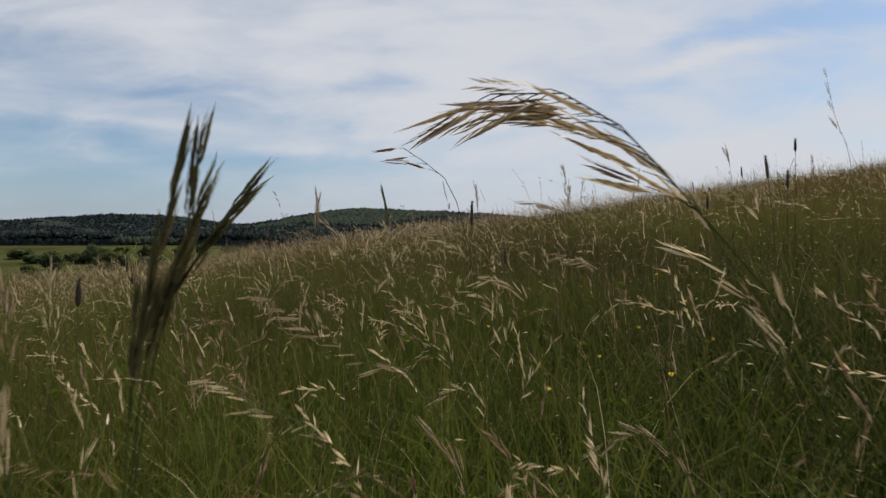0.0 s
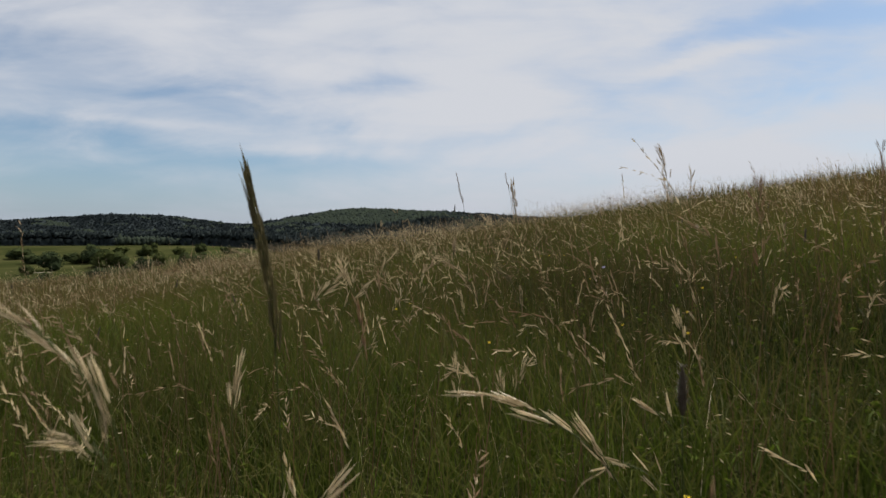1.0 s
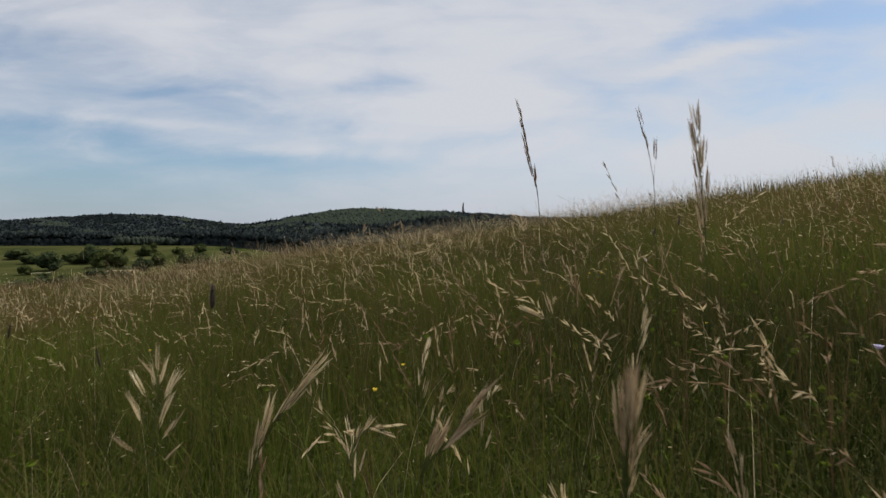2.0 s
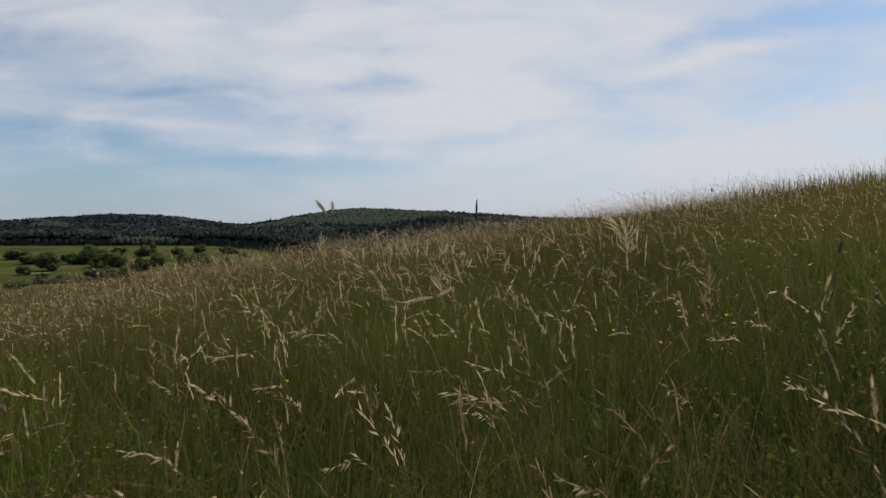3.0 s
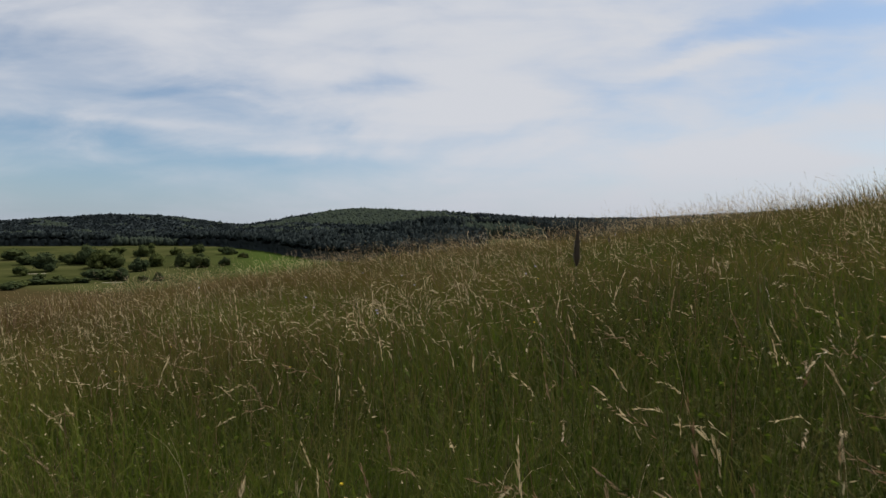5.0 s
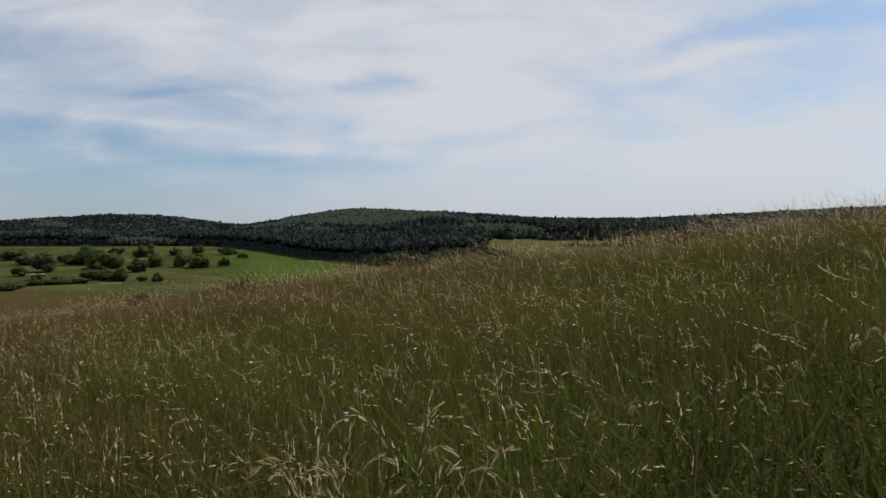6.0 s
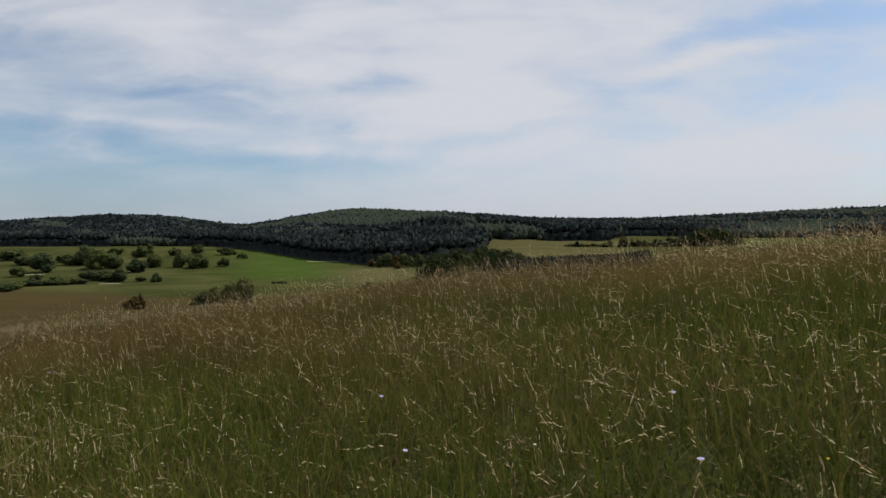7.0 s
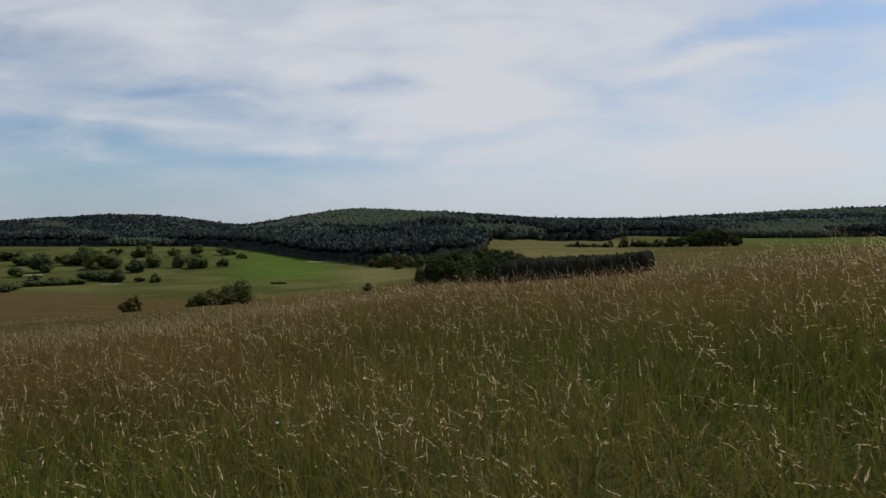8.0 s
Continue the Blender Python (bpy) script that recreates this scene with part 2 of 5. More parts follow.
def cover(x, y):
    """What grows on the ground, each 0 to 1: dry standing hay, mown bright grass, pale ripe grass."""
    d = np.hypot(x, y)
    u = x / np.maximum(y, 1.0)
    edge = 395 + 60 * np.sin(u * 5.0)
    hay = (1 - ease(edge - 25, edge + 5, y)) * ease(20, 60, y) * 0.9
    hay = np.maximum(hay, 0.30 * ease(0.02, 0.07, u) * (1 - ease(0.30, 0.42, u)) * ease(330, 420, y) * (1 - ease(760, 860, y)))
    hay = np.where((u > 0.35) & (y > 200), np.maximum(hay * (1 - ease(0.3, 0.5, u)), 0.55 * (1 - ease(560, 640, y))), hay)
    mown = ease(420, 520, y) * (1 - ease(760, 900, y)) * np.exp(-((u + 0.26) / 0.085) ** 2)
    mown = np.maximum(mown, ease(0.42, 0.5, u) * ease(430, 520, y) * 0.32)
    ripe = ease(0.03, 0.06, u) * (1 - ease(0.26, 0.36, u)) * ease(360, 430, y) * (1 - ease(700, 780, y)) * 0.42
    ripe = np.maximum(ripe, np.exp(-((u + 0.11) / 0.06) ** 2) * ease(380, 420, y) * (1 - ease(520, 575, y)) * 0.6)
    return hay, mown, ripe


def make_ground():
    ys = np.concatenate([np.arange(-40, 60, 1.25), np.arange(60, 200, 5), np.arange(200, 1000, 14), np.linspace(1000, 4800, 90)])
    side = np.concatenate([np.arange(0, 40, 1.6), np.arange(40, 120, 5), np.arange(120, 700, 20), np.linspace(700, 4600, 60)])
    xs = np.concatenate([-side[:0:-1], side])
    gx, gy = np.meshgrid(xs, ys)
    z = land(gx, gy)
    verts = np.stack([gx, gy, z], -1).reshape(-1, 3)
    r, c = np.arange(len(ys) - 1)[:, None], np.arange(len(xs) - 1)[None, :]
    i = r * len(xs) + c
    quads = np.stack([i, i + 1, i + len(xs) + 1, i + len(xs)], -1).reshape(-1, 4)
    hay, mown, ripe = cover(gx, gy)
    me = quad_mesh("ground", verts, quads, GROUND, {"hay": hay, "mown": mown, "ripe": ripe}, True)
    tagged(new("ground", me), "rolling hillside meadow falling into a green valley", "ground", kind="structure")


make_ground()

# ---- grass ----
rng = np.random.default_rng(7)


def stems(base, height, lean_way, lean, droop, steps, knee=4.0):
    """Centre lines of n stalks: (n, steps + 1, 3). They lean, and nod towards the tip."""
    s = (np.arange(steps) + 0.5) / steps
    phi = lean[:, None] * (0.3 + 0.7 * s[None]) + droop[:, None] * s[None] ** knee
    ds = (height / steps)[:, None]
    side, up = np.cumsum(np.sin(phi) * ds, 1), np.cumsum(np.cos(phi) * ds, 1)
    pts = np.zeros((len(base), steps + 1, 3))
    pts[:, 1:, 0], pts[:, 1:, 1], pts[:, 1:, 2] = side * np.cos(lean_way)[:, None], side * np.sin(lean_way)[:, None], up
    return pts + base[:, None, :]


def ribbons(pts, width, facing, taper):
    """Flat strips along centre lines. taper: the share of the width at each step. Gives places, faces, share along."""
    n, k = pts.shape[:2]
    across = np.stack([np.cos(facing), np.sin(facing), np.zeros(n)], -1)[:, None, :] * (width[:, None, None] * 0.5) * np.asarray(taper)[None, :, None]
    verts = np.stack([pts - across, pts + across], 2).reshape(-1, 3)
    i = (np.arange(n)[:, None] * (2 * k) + 2 * np.arange(k - 1)[None, :])
    quads = np.stack([i, i + 1, i + 3, i + 2], -1).reshape(-1, 4)
    return verts, quads, np.tile(np.repeat(np.linspace(0, 1, k), 2), n)


def grains(start, way, length, width, facing, crossed=True):
    """Spikelets: pointed strips, one or two crossed ones each, widest a third of the way up."""
    n = len(start)
    way = way / np.linalg.norm(way, axis=1, keepdims=True)
    a = np.cross(way, np.stack([np.cos(facing), np.sin(facing), 0.3 + 0 * facing], -1))
    a /= np.linalg.norm(a, axis=1, keepdims=True) + 1e-9
    b = np.cross(way, a)
    mid, tip = start + way * (length * 0.4)[:, None], start + way * length[:, None]
    w = (width * 0.5)[:, None]
    if not crossed:
        verts = np.stack([start, mid - a * w, tip, mid + a * w], 1).reshape(-1, 3)
        return verts, np.arange(4 * n).reshape(-1, 4), np.tile(np.array([0, 0.4, 1, 0.4]), n)
    verts = np.stack([start, mid - a * w, tip, mid + a * w, start, mid - b * w, tip, mid + b * w], 1).reshape(-1, 3)
    quads = (np.arange(n)[:, None, None] * 8 + np.array([[0, 1, 2, 3], [4, 5, 6, 7]])[None]).reshape(-1, 4)
    return verts, quads, np.tile(np.array([0, 0.4, 1, 0.4] * 2), n)


class Heap:
    """Gathers strips into one mesh."""

    def __init__(self):
        self.v, self.q, self.a, self.t, self.d, self.n = [], [], [], [], [], 0

    def add(self, made, tone, dry=None):
        v, q, a = made
        self.d.append(np.zeros(len(v)) if dry is None else np.repeat(dry, len(v) // len(dry)))
        self.v.append(v), self.q.append(q + self.n), self.a.append(a), self.t.append(np.repeat(tone, len(v) // len(tone)))
        self.n += len(v)

    def mesh(self, name, mat):
        return quad_mesh(name, np.concatenate(self.v), np.concatenate(self.q), mat, {"along": np.concatenate(self.a), "tone": np.concatenate(self.t), "dry": np.concatenate(self.d)})


def near_way(x, y):
    """How close the glide comes to a place and still looks at it."""
    ahead = np.where(y < 17, 0.9 + 0.17 * np.maximum(y, 0), y - 14.2)
    return np.maximum(np.abs(x + 0.037 * np.clip(y, 0, 15)) / 0.7, ahead)


def scatter(x0, x1, y0, y1, dense, lo, hi, fan=True):
    """Random places in a stretch of the hillside, kept where the way passes between lo and hi metres off, in the fan that is looked at."""
    n = int((x1 - x0) * (y1 - y0) * dense)
    x, y = rng.uniform(x0, x1, n), rng.uniform(y0, y1, n)
    d = near_way(x, y)
    inside = np.abs(x) < 0.85 * (y + 1.0) + 2.0
    keep = (d >= lo) & (d < hi) & inside if fan else ~inside | (y < -0.4)
    x, y = x[keep], y[keep]
    return np.stack([x, y, land(x, y)], -1), d[keep]


def clear_of_path(p, top, room=0.2):
    """False for what would stand in the glide's way."""
    y = np.clip(p[:, 1], 0, 15.2)
    h = np.interp(y / 1.9, range(9), HEIGHTS) - p[:, 2]
    return (np.abs(p[:, 0] + 0.037 * y) > room) | (top < h - 0.12) | (p[:, 1] > 15.6)


def patch(p, scale, shift=0.0):
    """Slow change over the hillside, about -1 to 1."""
    x, y = p[:, 0] / scale + shift, p[:, 1] / scale - shift
    return (np.sin(x * 1.3 + 1.7 * np.sin(y * 0.9)) + np.sin(y * 1.7 + 1.3 * np.sin(x * 1.1 + 2)) + np.sin((x + y) * 2.9 + 1)) / 3


def tall_corner(p):
    """Where the hay is heightened, up the slope beside the way, to fit the camera's view."""
    return np.exp(-((p[:, 0] - 5.2) / 2.8) ** 2 - ((p[:, 1] - 19.2) / 2.2) ** 2)


def lush_shady_side(p):
    """Where darker, lusher herbs take over, up the slope beside the way; shade there is painted into the tone too."""
    return ease(0.05, 1.5, p[:, 0] + 0.037 * p[:, 1]) * (1 - ease(13, 21, p[:, 1])) * (1 - 0.6 * ease(2.5, 7, p[:, 0]))


def make_blades():
    heap = Heap()
    for box, dense, lo, hi, steps, wide, tall in (((-2, 2, -0.5, 18), 1080, 0, 1.7, 3, 0.0042, 0.46), ((-3, 3, -0.5, 19), 1000, 1.7, 3.0, 2, 0.0045, 0.46), ((-10, 10, -0.5, 25), 360, 3.0, 10, 2, 0.0100, 0.46), ((-32, 32, 0, 46), 112, 10, 30, 1, 0.034, 0.55), ((-75, 52, 20, 90), 26, 30, 76, 1, 0.060, 0.50), ((-24, 24, -20, 34), 34, 99, 99, 1, 0.050, 0.48)):
        p, d = scatter(*box, dense, lo, hi, lo < 90)
        n = len(p)
        h = tall * rng.uniform(0.4, 1.25, n) * (1 + 0.16 * patch(p, 1.6) + 0.16 * patch(p, 0.45, 2.0) + 0.12 * tall_corner(p))
        ok = clear_of_path(p, h, 0.14)
        p, h, d, n = p[ok], h[ok], d[ok], int(ok.sum())
        lean = rng.gamma(2.0, 0.22, n)
        pts = stems(p, h, rng.uniform(0, 2 * np.pi, n), lean, rng.uniform(0, 1.9, n), steps, 2.0)
        taper = {3: (0.85, 1.0, 0.75, 0.06), 2: (0.9, 0.85, 0.08), 1: (1.0, 0.12)}[steps]
        # distance terms in tone and dry are fitted to the camera's view
        tone = np.clip(0.34 + 0.15 * ease(2.5, 7.0, d) + rng.beta(1.8, 2.6, n) * 0.40 + 0.28 * patch(p, 2.2, 3.0) + 0.16 * patch(p, 0.6, 1.0) - 0.36 * lush_shady_side(p) * (1 - 0.75 * ease(2.0, 4.5, d)) - 0.11 * (1 - ease(5.5, 8.5, p[:, 1])) * (1 - ease(1.4, 3.0, d)) + 0.06 * ease(8.0, 10.0, p[:, 1]) * (1 - ease(2.0, 4.0, d)) - 0.09 * ease(0.0, -1.0, p[:, 0] + 0.037 * p[:, 1]) * (1 - ease(2.5, 5.0, d)), 0, 1.3)
        dry = np.clip(-0.04 - 0.25 * lush_shady_side(p) * (1 - ease(2.5, 5.0, d)) + 0.40 * ease(11, 24, p[:, 1]) + 0.38 * ease(3.5, 8.0, d) + 0.46 * patch(p, 2.8, 8.0) + rng.normal(0, 0.18, n), 0, 0.9)
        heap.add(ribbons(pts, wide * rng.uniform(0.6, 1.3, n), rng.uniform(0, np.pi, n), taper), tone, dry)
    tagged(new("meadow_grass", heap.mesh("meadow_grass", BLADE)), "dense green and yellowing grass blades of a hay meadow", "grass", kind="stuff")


def make_heads():
    """Flowering stalks: most nod over to one side, with a loose one-sided panicle of pointed spikelets."""
    stalks, ears = Heap(), Heap()
    for box, dense, lo, hi, steps, count, thick, big in (((-3, 3, -0.5, 19), 30, 0, 3.0, 7, 14, 0.0012, 0.85), ((-10, 10, -0.5, 25), 52, 3.0, 10, 5, 7, 0.0013, 1.05), ((-32, 32, 0, 46), 25, 10, 30, 3, 4, 0.0024, 1.2), ((-75, 52, 20, 90), 4.5, 30, 76, 1, 2, 0.02, 3.6), ((-24, 24, -20, 34), 3.0, 99, 99, 1, 2, 0.012, 2.6)):
        p, d = scatter(*box, dense * 2.3, lo, hi, lo < 90)
        p = p[rng.random(len(p)) < 0.50 + 0.60 * patch(p, 0.8, 1.0) + 0.30 * patch(p, 0.25, 7.0) + 0.2 * tall_corner(p) - 0.22 * lush_shady_side(p)]
        n = len(p)
        h = np.where(rng.random(n) < 0.10, rng.normal(0.80, 0.08, n), rng.normal(0.60, 0.10, n)) * (1 + 0.12 * patch(p, 2.5, 5.0) + 0.12 * tall_corner(p))
        h = np.where((np.hypot(p[:, 0], p[:, 1]) < 2.2), np.minimum(h, 0.60), h)
        ok = clear_of_path(p, h, 0.50)
        p, h, n = p[ok], h[ok], int(ok.sum())
        lean_way = np.where(rng.random(n) < 0.75, rng.normal(2.9, 0.8, n), rng.uniform(0, 2 * np.pi, n))
        upright = rng.random(n) < (0.42 if hi < 11 else 0.55)
        droop = np.where(upright, rng.uniform(0, 0.5, n), np.clip(rng.normal(1.45, 0.6, n), 0.4, 2.6))
        pts = stems(p, h * np.where(upright, 1.0, 1.10), lean_way, np.abs(rng.normal(0.10, 0.10, n)), droop, steps, 4.0)
        bright = rng.random(n) < (0.42 if hi < 11 else 0.30) + 0.16 * patch(p, 1.1, 2.0)
        tone = np.where(bright, rng.uniform(0.55, 1.0, n), rng.uniform(0.0, 0.26, n))
        stalks.add(ribbons(pts, np.full(n, thick), rng.uniform(0, np.pi, n), np.linspace(1.0, 0.5, steps + 1)), tone * 0.6)
        reach = np.where(upright, 0.13, 0.19)
        loose = np.where(upright, 0.12, 0.30)[:, None]
        for j in range(count):
            f = 1 - reach * (1 - (j + 0.5) / count) + rng.uniform(-0.015, 0.015, n)
            g = np.clip(f * steps, 0, steps - 1e-4)
            i = g.astype(int)
            at = pts[np.arange(n), i] * (1 - (g - i))[:, None] + pts[np.arange(n), i + 1] * (g - i)[:, None]
            along = pts[np.arange(n), np.minimum(i + 1, steps)] - pts[np.arange(n), np.minimum(i, steps - 1)]
            along /= np.linalg.norm(along, axis=1, keepdims=True)
            way = along + rng.normal(0, 1, (n, 3)) * loose + np.array([0, 0, -0.10])
            length = big * rng.uniform(0.016, 0.034, n)
            ears.add(grains(at, way, length, length * rng.uniform(0.11, 0.17, n), rng.uniform(0, np.pi, n), big < 1.0), np.clip(tone + rng.normal(0.05, 0.13, n), 0, 1))
    tagged(new("grass_stalks", stalks.mesh("grass_stalks", STALK)), "thin yellow-green flowering grass stalks across the meadow", "grass", kind="stuff")
    tagged(new("seed_heads", ears.mesh("seed_heads", STRAW)), "pale straw-coloured nodding seed heads of meadow grasses", "grass", kind="stuff")


def make_straw():
    """Dry, leaning strands between the green blades."""
    heap = Heap()
    for box, dense, lo, hi, wide in (((-3, 3, -0.3, 19), 26, 0, 3.0, 0.0012), ((-10, 10, -0.5, 25), 7, 3.0, 10, 0.0016)):
        p, d = scatter(*box, dense, lo, hi)
        n = len(p)
        h = rng.uniform(0.25, 0.6, n)
        lean = rng.uniform(0.15, 1.1, n)
        ok = clear_of_path(p, h * np.cos(lean * 0.7), 0.45)
        p, h, lean, n = p[ok], h[ok], lean[ok], int(ok.sum())
        p[:, 2] += rng.uniform(0, 0.08, n)
        pts = stems(p, h, rng.uniform(0, 2 * np.pi, n), lean, rng.uniform(0, 0.9, n), 5, 2.5)
        heap.add(ribbons(pts, np.full(n, wide), rng.uniform(0, np.pi, n), (0.9, 1.0, 1.0, 0.8, 0.6, 0.2)), np.where(rng.random(n) < 0.3, rng.uniform(0.6, 1.0, n), rng.uniform(0.0, 0.25, n)))
    brown = Heap()
    for box, dense, lo, hi, wide in (((-3, 3, -0.3, 19), 56, 0, 3.0, 0.0020), ((-10, 10, -0.5, 25), 15, 3.0, 10, 0.0032), ((-32, 32, 0, 46), 14, 10, 30, 0.012)):
        p, d = scatter(*box, dense, lo, hi)
        p = p[rng.random(len(p)) < 0.5 + 0.7 * patch(p, 1.4, 6.0)]
        h = rng.uniform(0.35, 0.66, len(p))
        ok = clear_of_path(p, h, 0.45)
        p, h, n = p[ok], h[ok], int(ok.sum())
        pts = stems(p, h, rng.uniform(0, 2 * np.pi, n), np.abs(rng.normal(0.08, 0.08, n)), rng.uniform(0, 0.5, n), 2)
        brown.add(ribbons(pts, np.full(n, wide), rng.uniform(0, np.pi, n), (0.5, 1.3, 0.5)), rng.uniform(0.0, 1.0, n))
    tagged(new("brown_stems", brown.mesh("brown_stems", RUSSET)), "upright red-brown sorrel and plantain stems", "herbs", kind="stuff")
    tagged(new("dry_straw", heap.mesh("dry_straw", STRAW)), "dry pale straws leaning among the green grass", "grass", kind="stuff")


make_blades()
make_heads()
make_straw()


# ---- woods ----
def lumps(name, spots, mat, kind, fine=True):
    """Many small tree crowns in one mesh. spots: rows of x, y, width, height. kind: cone or dome."""
    n = len(spots)
    if kind == "cone":
        sides, rows = (5, ((-0.05, 0.48), (0.50, 0.50), (0.82, 0.33), (1.0, 0.05))) if fine else (4, ((-0.05, 0.50), (0.66, 0.46), (1.0, 0.06)))
        ring = np.array([[r * math.cos(a), r * math.sin(a), z] for z, r in rows for a in (2 * math.pi * k / sides + 7 * z for k in range(sides))])
        tri = []
        for a in range(len(rows) - 1):
            for k in range(sides):
                p, q = a * sides + k, a * sides + (k + 1) % sides
                tri += [(p, q, q + sides), (p, q + sides, p + sides)]
        unit, faces = ring, np.array(tri)
    else:
        bm = bmesh.new()
        bmesh.ops.create_icosphere(bm, subdivisions=2 if fine and n < 1500 else 1, radius=0.5 if fine else 0.55)
        unit = np.array([v.co[:] for v in bm.verts]) * np.array([1, 1, 1.0]) + np.array([0, 0, 0.5])
        faces = np.array([[v.index for v in f.verts] for f in bm.faces])
        bm.free()
    g = np.random.default_rng(len(name) + n)
    size = np.stack([spots[:, 2], spots[:, 2], spots[:, 3]], -1)[:, None, :]
    jitter = 1 + g.normal(0, 0.18 if kind == "dome" else 0.20, (n, len(unit), 1))
    turn = g.uniform(0, 6.28, n)
    c, sn = np.cos(turn)[:, None], np.sin(turn)[:, None]
    v = unit[None] * np.array([1, 1, 0]) * jitter + unit[None] * np.array([0, 0, 1]) * (1 + (jitter - 1) * 0.6)
    v = np.stack([v[..., 0] * c - v[..., 1] * sn, v[..., 0] * sn + v[..., 1] * c, v[..., 2]], -1) * size
    foot = np.stack([spots[:, 0], spots[:, 1], land(spots[:, 0], spots[:, 1]) - 0.5], -1)
    v = v + foot[:, None, :]
    f = faces[None] + (np.arange(n) * len(unit))[:, None, None]
    return quad_mesh(name, v.reshape(-1, 3), f.reshape(-1, 3), mat, None, True)


def wood_starts(u):
    """How far off the woods begin, by direction."""
    knots = ((-1.0, 900), (-0.42, 870), (-0.36, 838), (-0.32, 778), (-0.28, 716), (-0.24, 666), (-0.20, 622), (-0.15, 590), (-0.12, 575), (-0.09, 548), (-0.03, 535), (0.04, 545), (0.065, 620), (0.07, 720), (0.11, 690), (0.26, 700), (0.30, 850), (0.45, 1000), (1.0, 1080))
    return np.interp(u, [k[0] for k in knots], [k[1] for k in knots])


def make_woods():
    g = np.random.default_rng(21)
    rows, r = [], 518.0
    while r < 2550:
        gap = 3.0 + r * 0.0031 if r < 1150 else 2.8 + r * 0.0038
        count = int(1.9 * r / gap)
        u = np.linspace(-0.95, 0.95, count) + g.normal(0, 0.3, count) * gap / r
        y = r + g.normal(0, 0.35, count) * gap
        rows.append(np.stack([u * y, y, np.full(count, gap)], -1))
        r += gap * (0.85 if r < 1200 else 1.0)
    p = np.concatenate(rows)
    u = p[:, 0] / p[:, 1]
    p = p[p[:, 1] > wood_starts(u) + 5 * np.sin(u * 60)]
    u = p[:, 0] / p[:, 1]
    ground = land(p[:, 0], p[:, 1])
    # trees hidden from the camera behind nearer crests are thinned to a few
    order = np.argsort(p[:, 1])
    sight, strip = (ground + 13.0) / p[:, 1], np.clip(((u + 1.0) * 700).astype(int), 0, 1399)
    crest, seen = np.full(1400, -9.0), np.zeros(len(p), bool)
    for i in order:
        seen[i] = sight[i] > crest[strip[i]] - 3.0 / p[i, 1]
        crest[strip[i]] = max(crest[strip[i]], sight[i])
    keep = seen | (g.random(len(p)) < 0.07)
    p, u, ground = p[keep], u[keep], ground[keep]
    blot = patch(p, 95.0) + 0.5 * patch(p, 37.0, 4.0)
    leafy = (blot > 0.42 - 1.9 * np.exp(-((u + 0.12) / 0.13) ** 2) * ease(25, 60, ground)) | ((p[:, 1] < wood_starts(u) + 22) & (blot > 0.25) & (u > -0.30))
    leafy = leafy | ((u > 0.42) & (blot > -0.1)) | ((np.abs(u + 0.085) < 0.06) & (p[:, 1] < wood_starts(u) + 40) & (blot > -0.35))
    tall = g.normal(1.0, 0.10, len(p)) * (1 + 0.1 * patch(p, 50.0, 2.0))
    firs, oaks = p[~leafy], p[leafy]
    fir_spots = np.stack([firs[:, 0], firs[:, 1], firs[:, 2] * 2.3, 16.0 * tall[~leafy]], -1)
    oak_spots = np.stack([oaks[:, 0], oaks[:, 1], oaks[:, 2] * np.where(oaks[:, 1] < 1150, 1.75, 1.5), 14.0 * tall[leafy]], -1)
    # the near broadleaf crowns are made of several smaller lobes
    close = oak_spots[:, 1] <= 1000
    lobes = np.repeat(oak_spots[close], 2, axis=0)
    step = g.normal(0, 0.27, (len(lobes), 2)) * lobes[:, 2:3]
    lobes[:, :2] += step
    lobes[:, 2] *= g.uniform(0.45, 0.75, len(lobes))
    lobes[:, 3] *= g.uniform(0.62, 1.05, len(lobes)) * (1 - 0.5 * np.hypot(step[:, 0], step[:, 1]) / 12)
    oak_spots = np.concatenate([lobes, oak_spots[~close]])
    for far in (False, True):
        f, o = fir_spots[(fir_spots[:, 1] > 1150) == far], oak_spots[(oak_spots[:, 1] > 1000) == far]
        # the near copy carries painted shade, the far one painted haze
        tagged(new("spruce_forest", lumps("spruce_forest", f, HAZY_NEEDLES if far else SHADED_SPUR_NEEDLES, "cone", not far)), "dark spruce forest covering the far hills" if far else "dark spruce forest on the near wooded spur", "forest", kind="stuff")
        tagged(new("broadleaf_forest", lumps("broadleaf_forest", o, WOODS, "dome", not far)), "dull green broadleaf forest on the round hilltop" if far else "rounded broadleaf trees along the forest's edge", "forest", kind="stuff")


make_woods()


def make_plantation():
    """The young, close-planted conifer block behind the brow, and the grove at its near corner."""
    g = np.random.default_rng(5)
    rows = []
    for i in range(49):
        for j in range(9):
            x, y = 29 + i * 1.45 + j * 1.2 + g.normal(0, 0.3), 322 + j * 3.2 - i * 0.35 + g.normal(0, 0.4)
            rows.append((x, y, 4.6 * g.uniform(0.8, 1.2), 10.4 - 0.03 * i + g.normal(0, 0.2)))
    tagged(new("conifer_plantation", lumps("conifer_plantation", np.array(rows), SHADED_NEEDLES, "dome")), "low dark block of close-planted young conifers", "plantation", kind="stuff")


make_plantation()


# ---- single trees and bushes ----
def part(name, bm, mat, parent, label="", tone=0.5, along=0.3, at=None, smooth=False):
    """Links a bmesh as one mesh object under a thing or a part."""
    me = bpy.data.meshes.new(name)
    bm.to_mesh(me)
    bm.free()
    return link_part(name, me, mat, parent, label, tone, along, at, smooth)


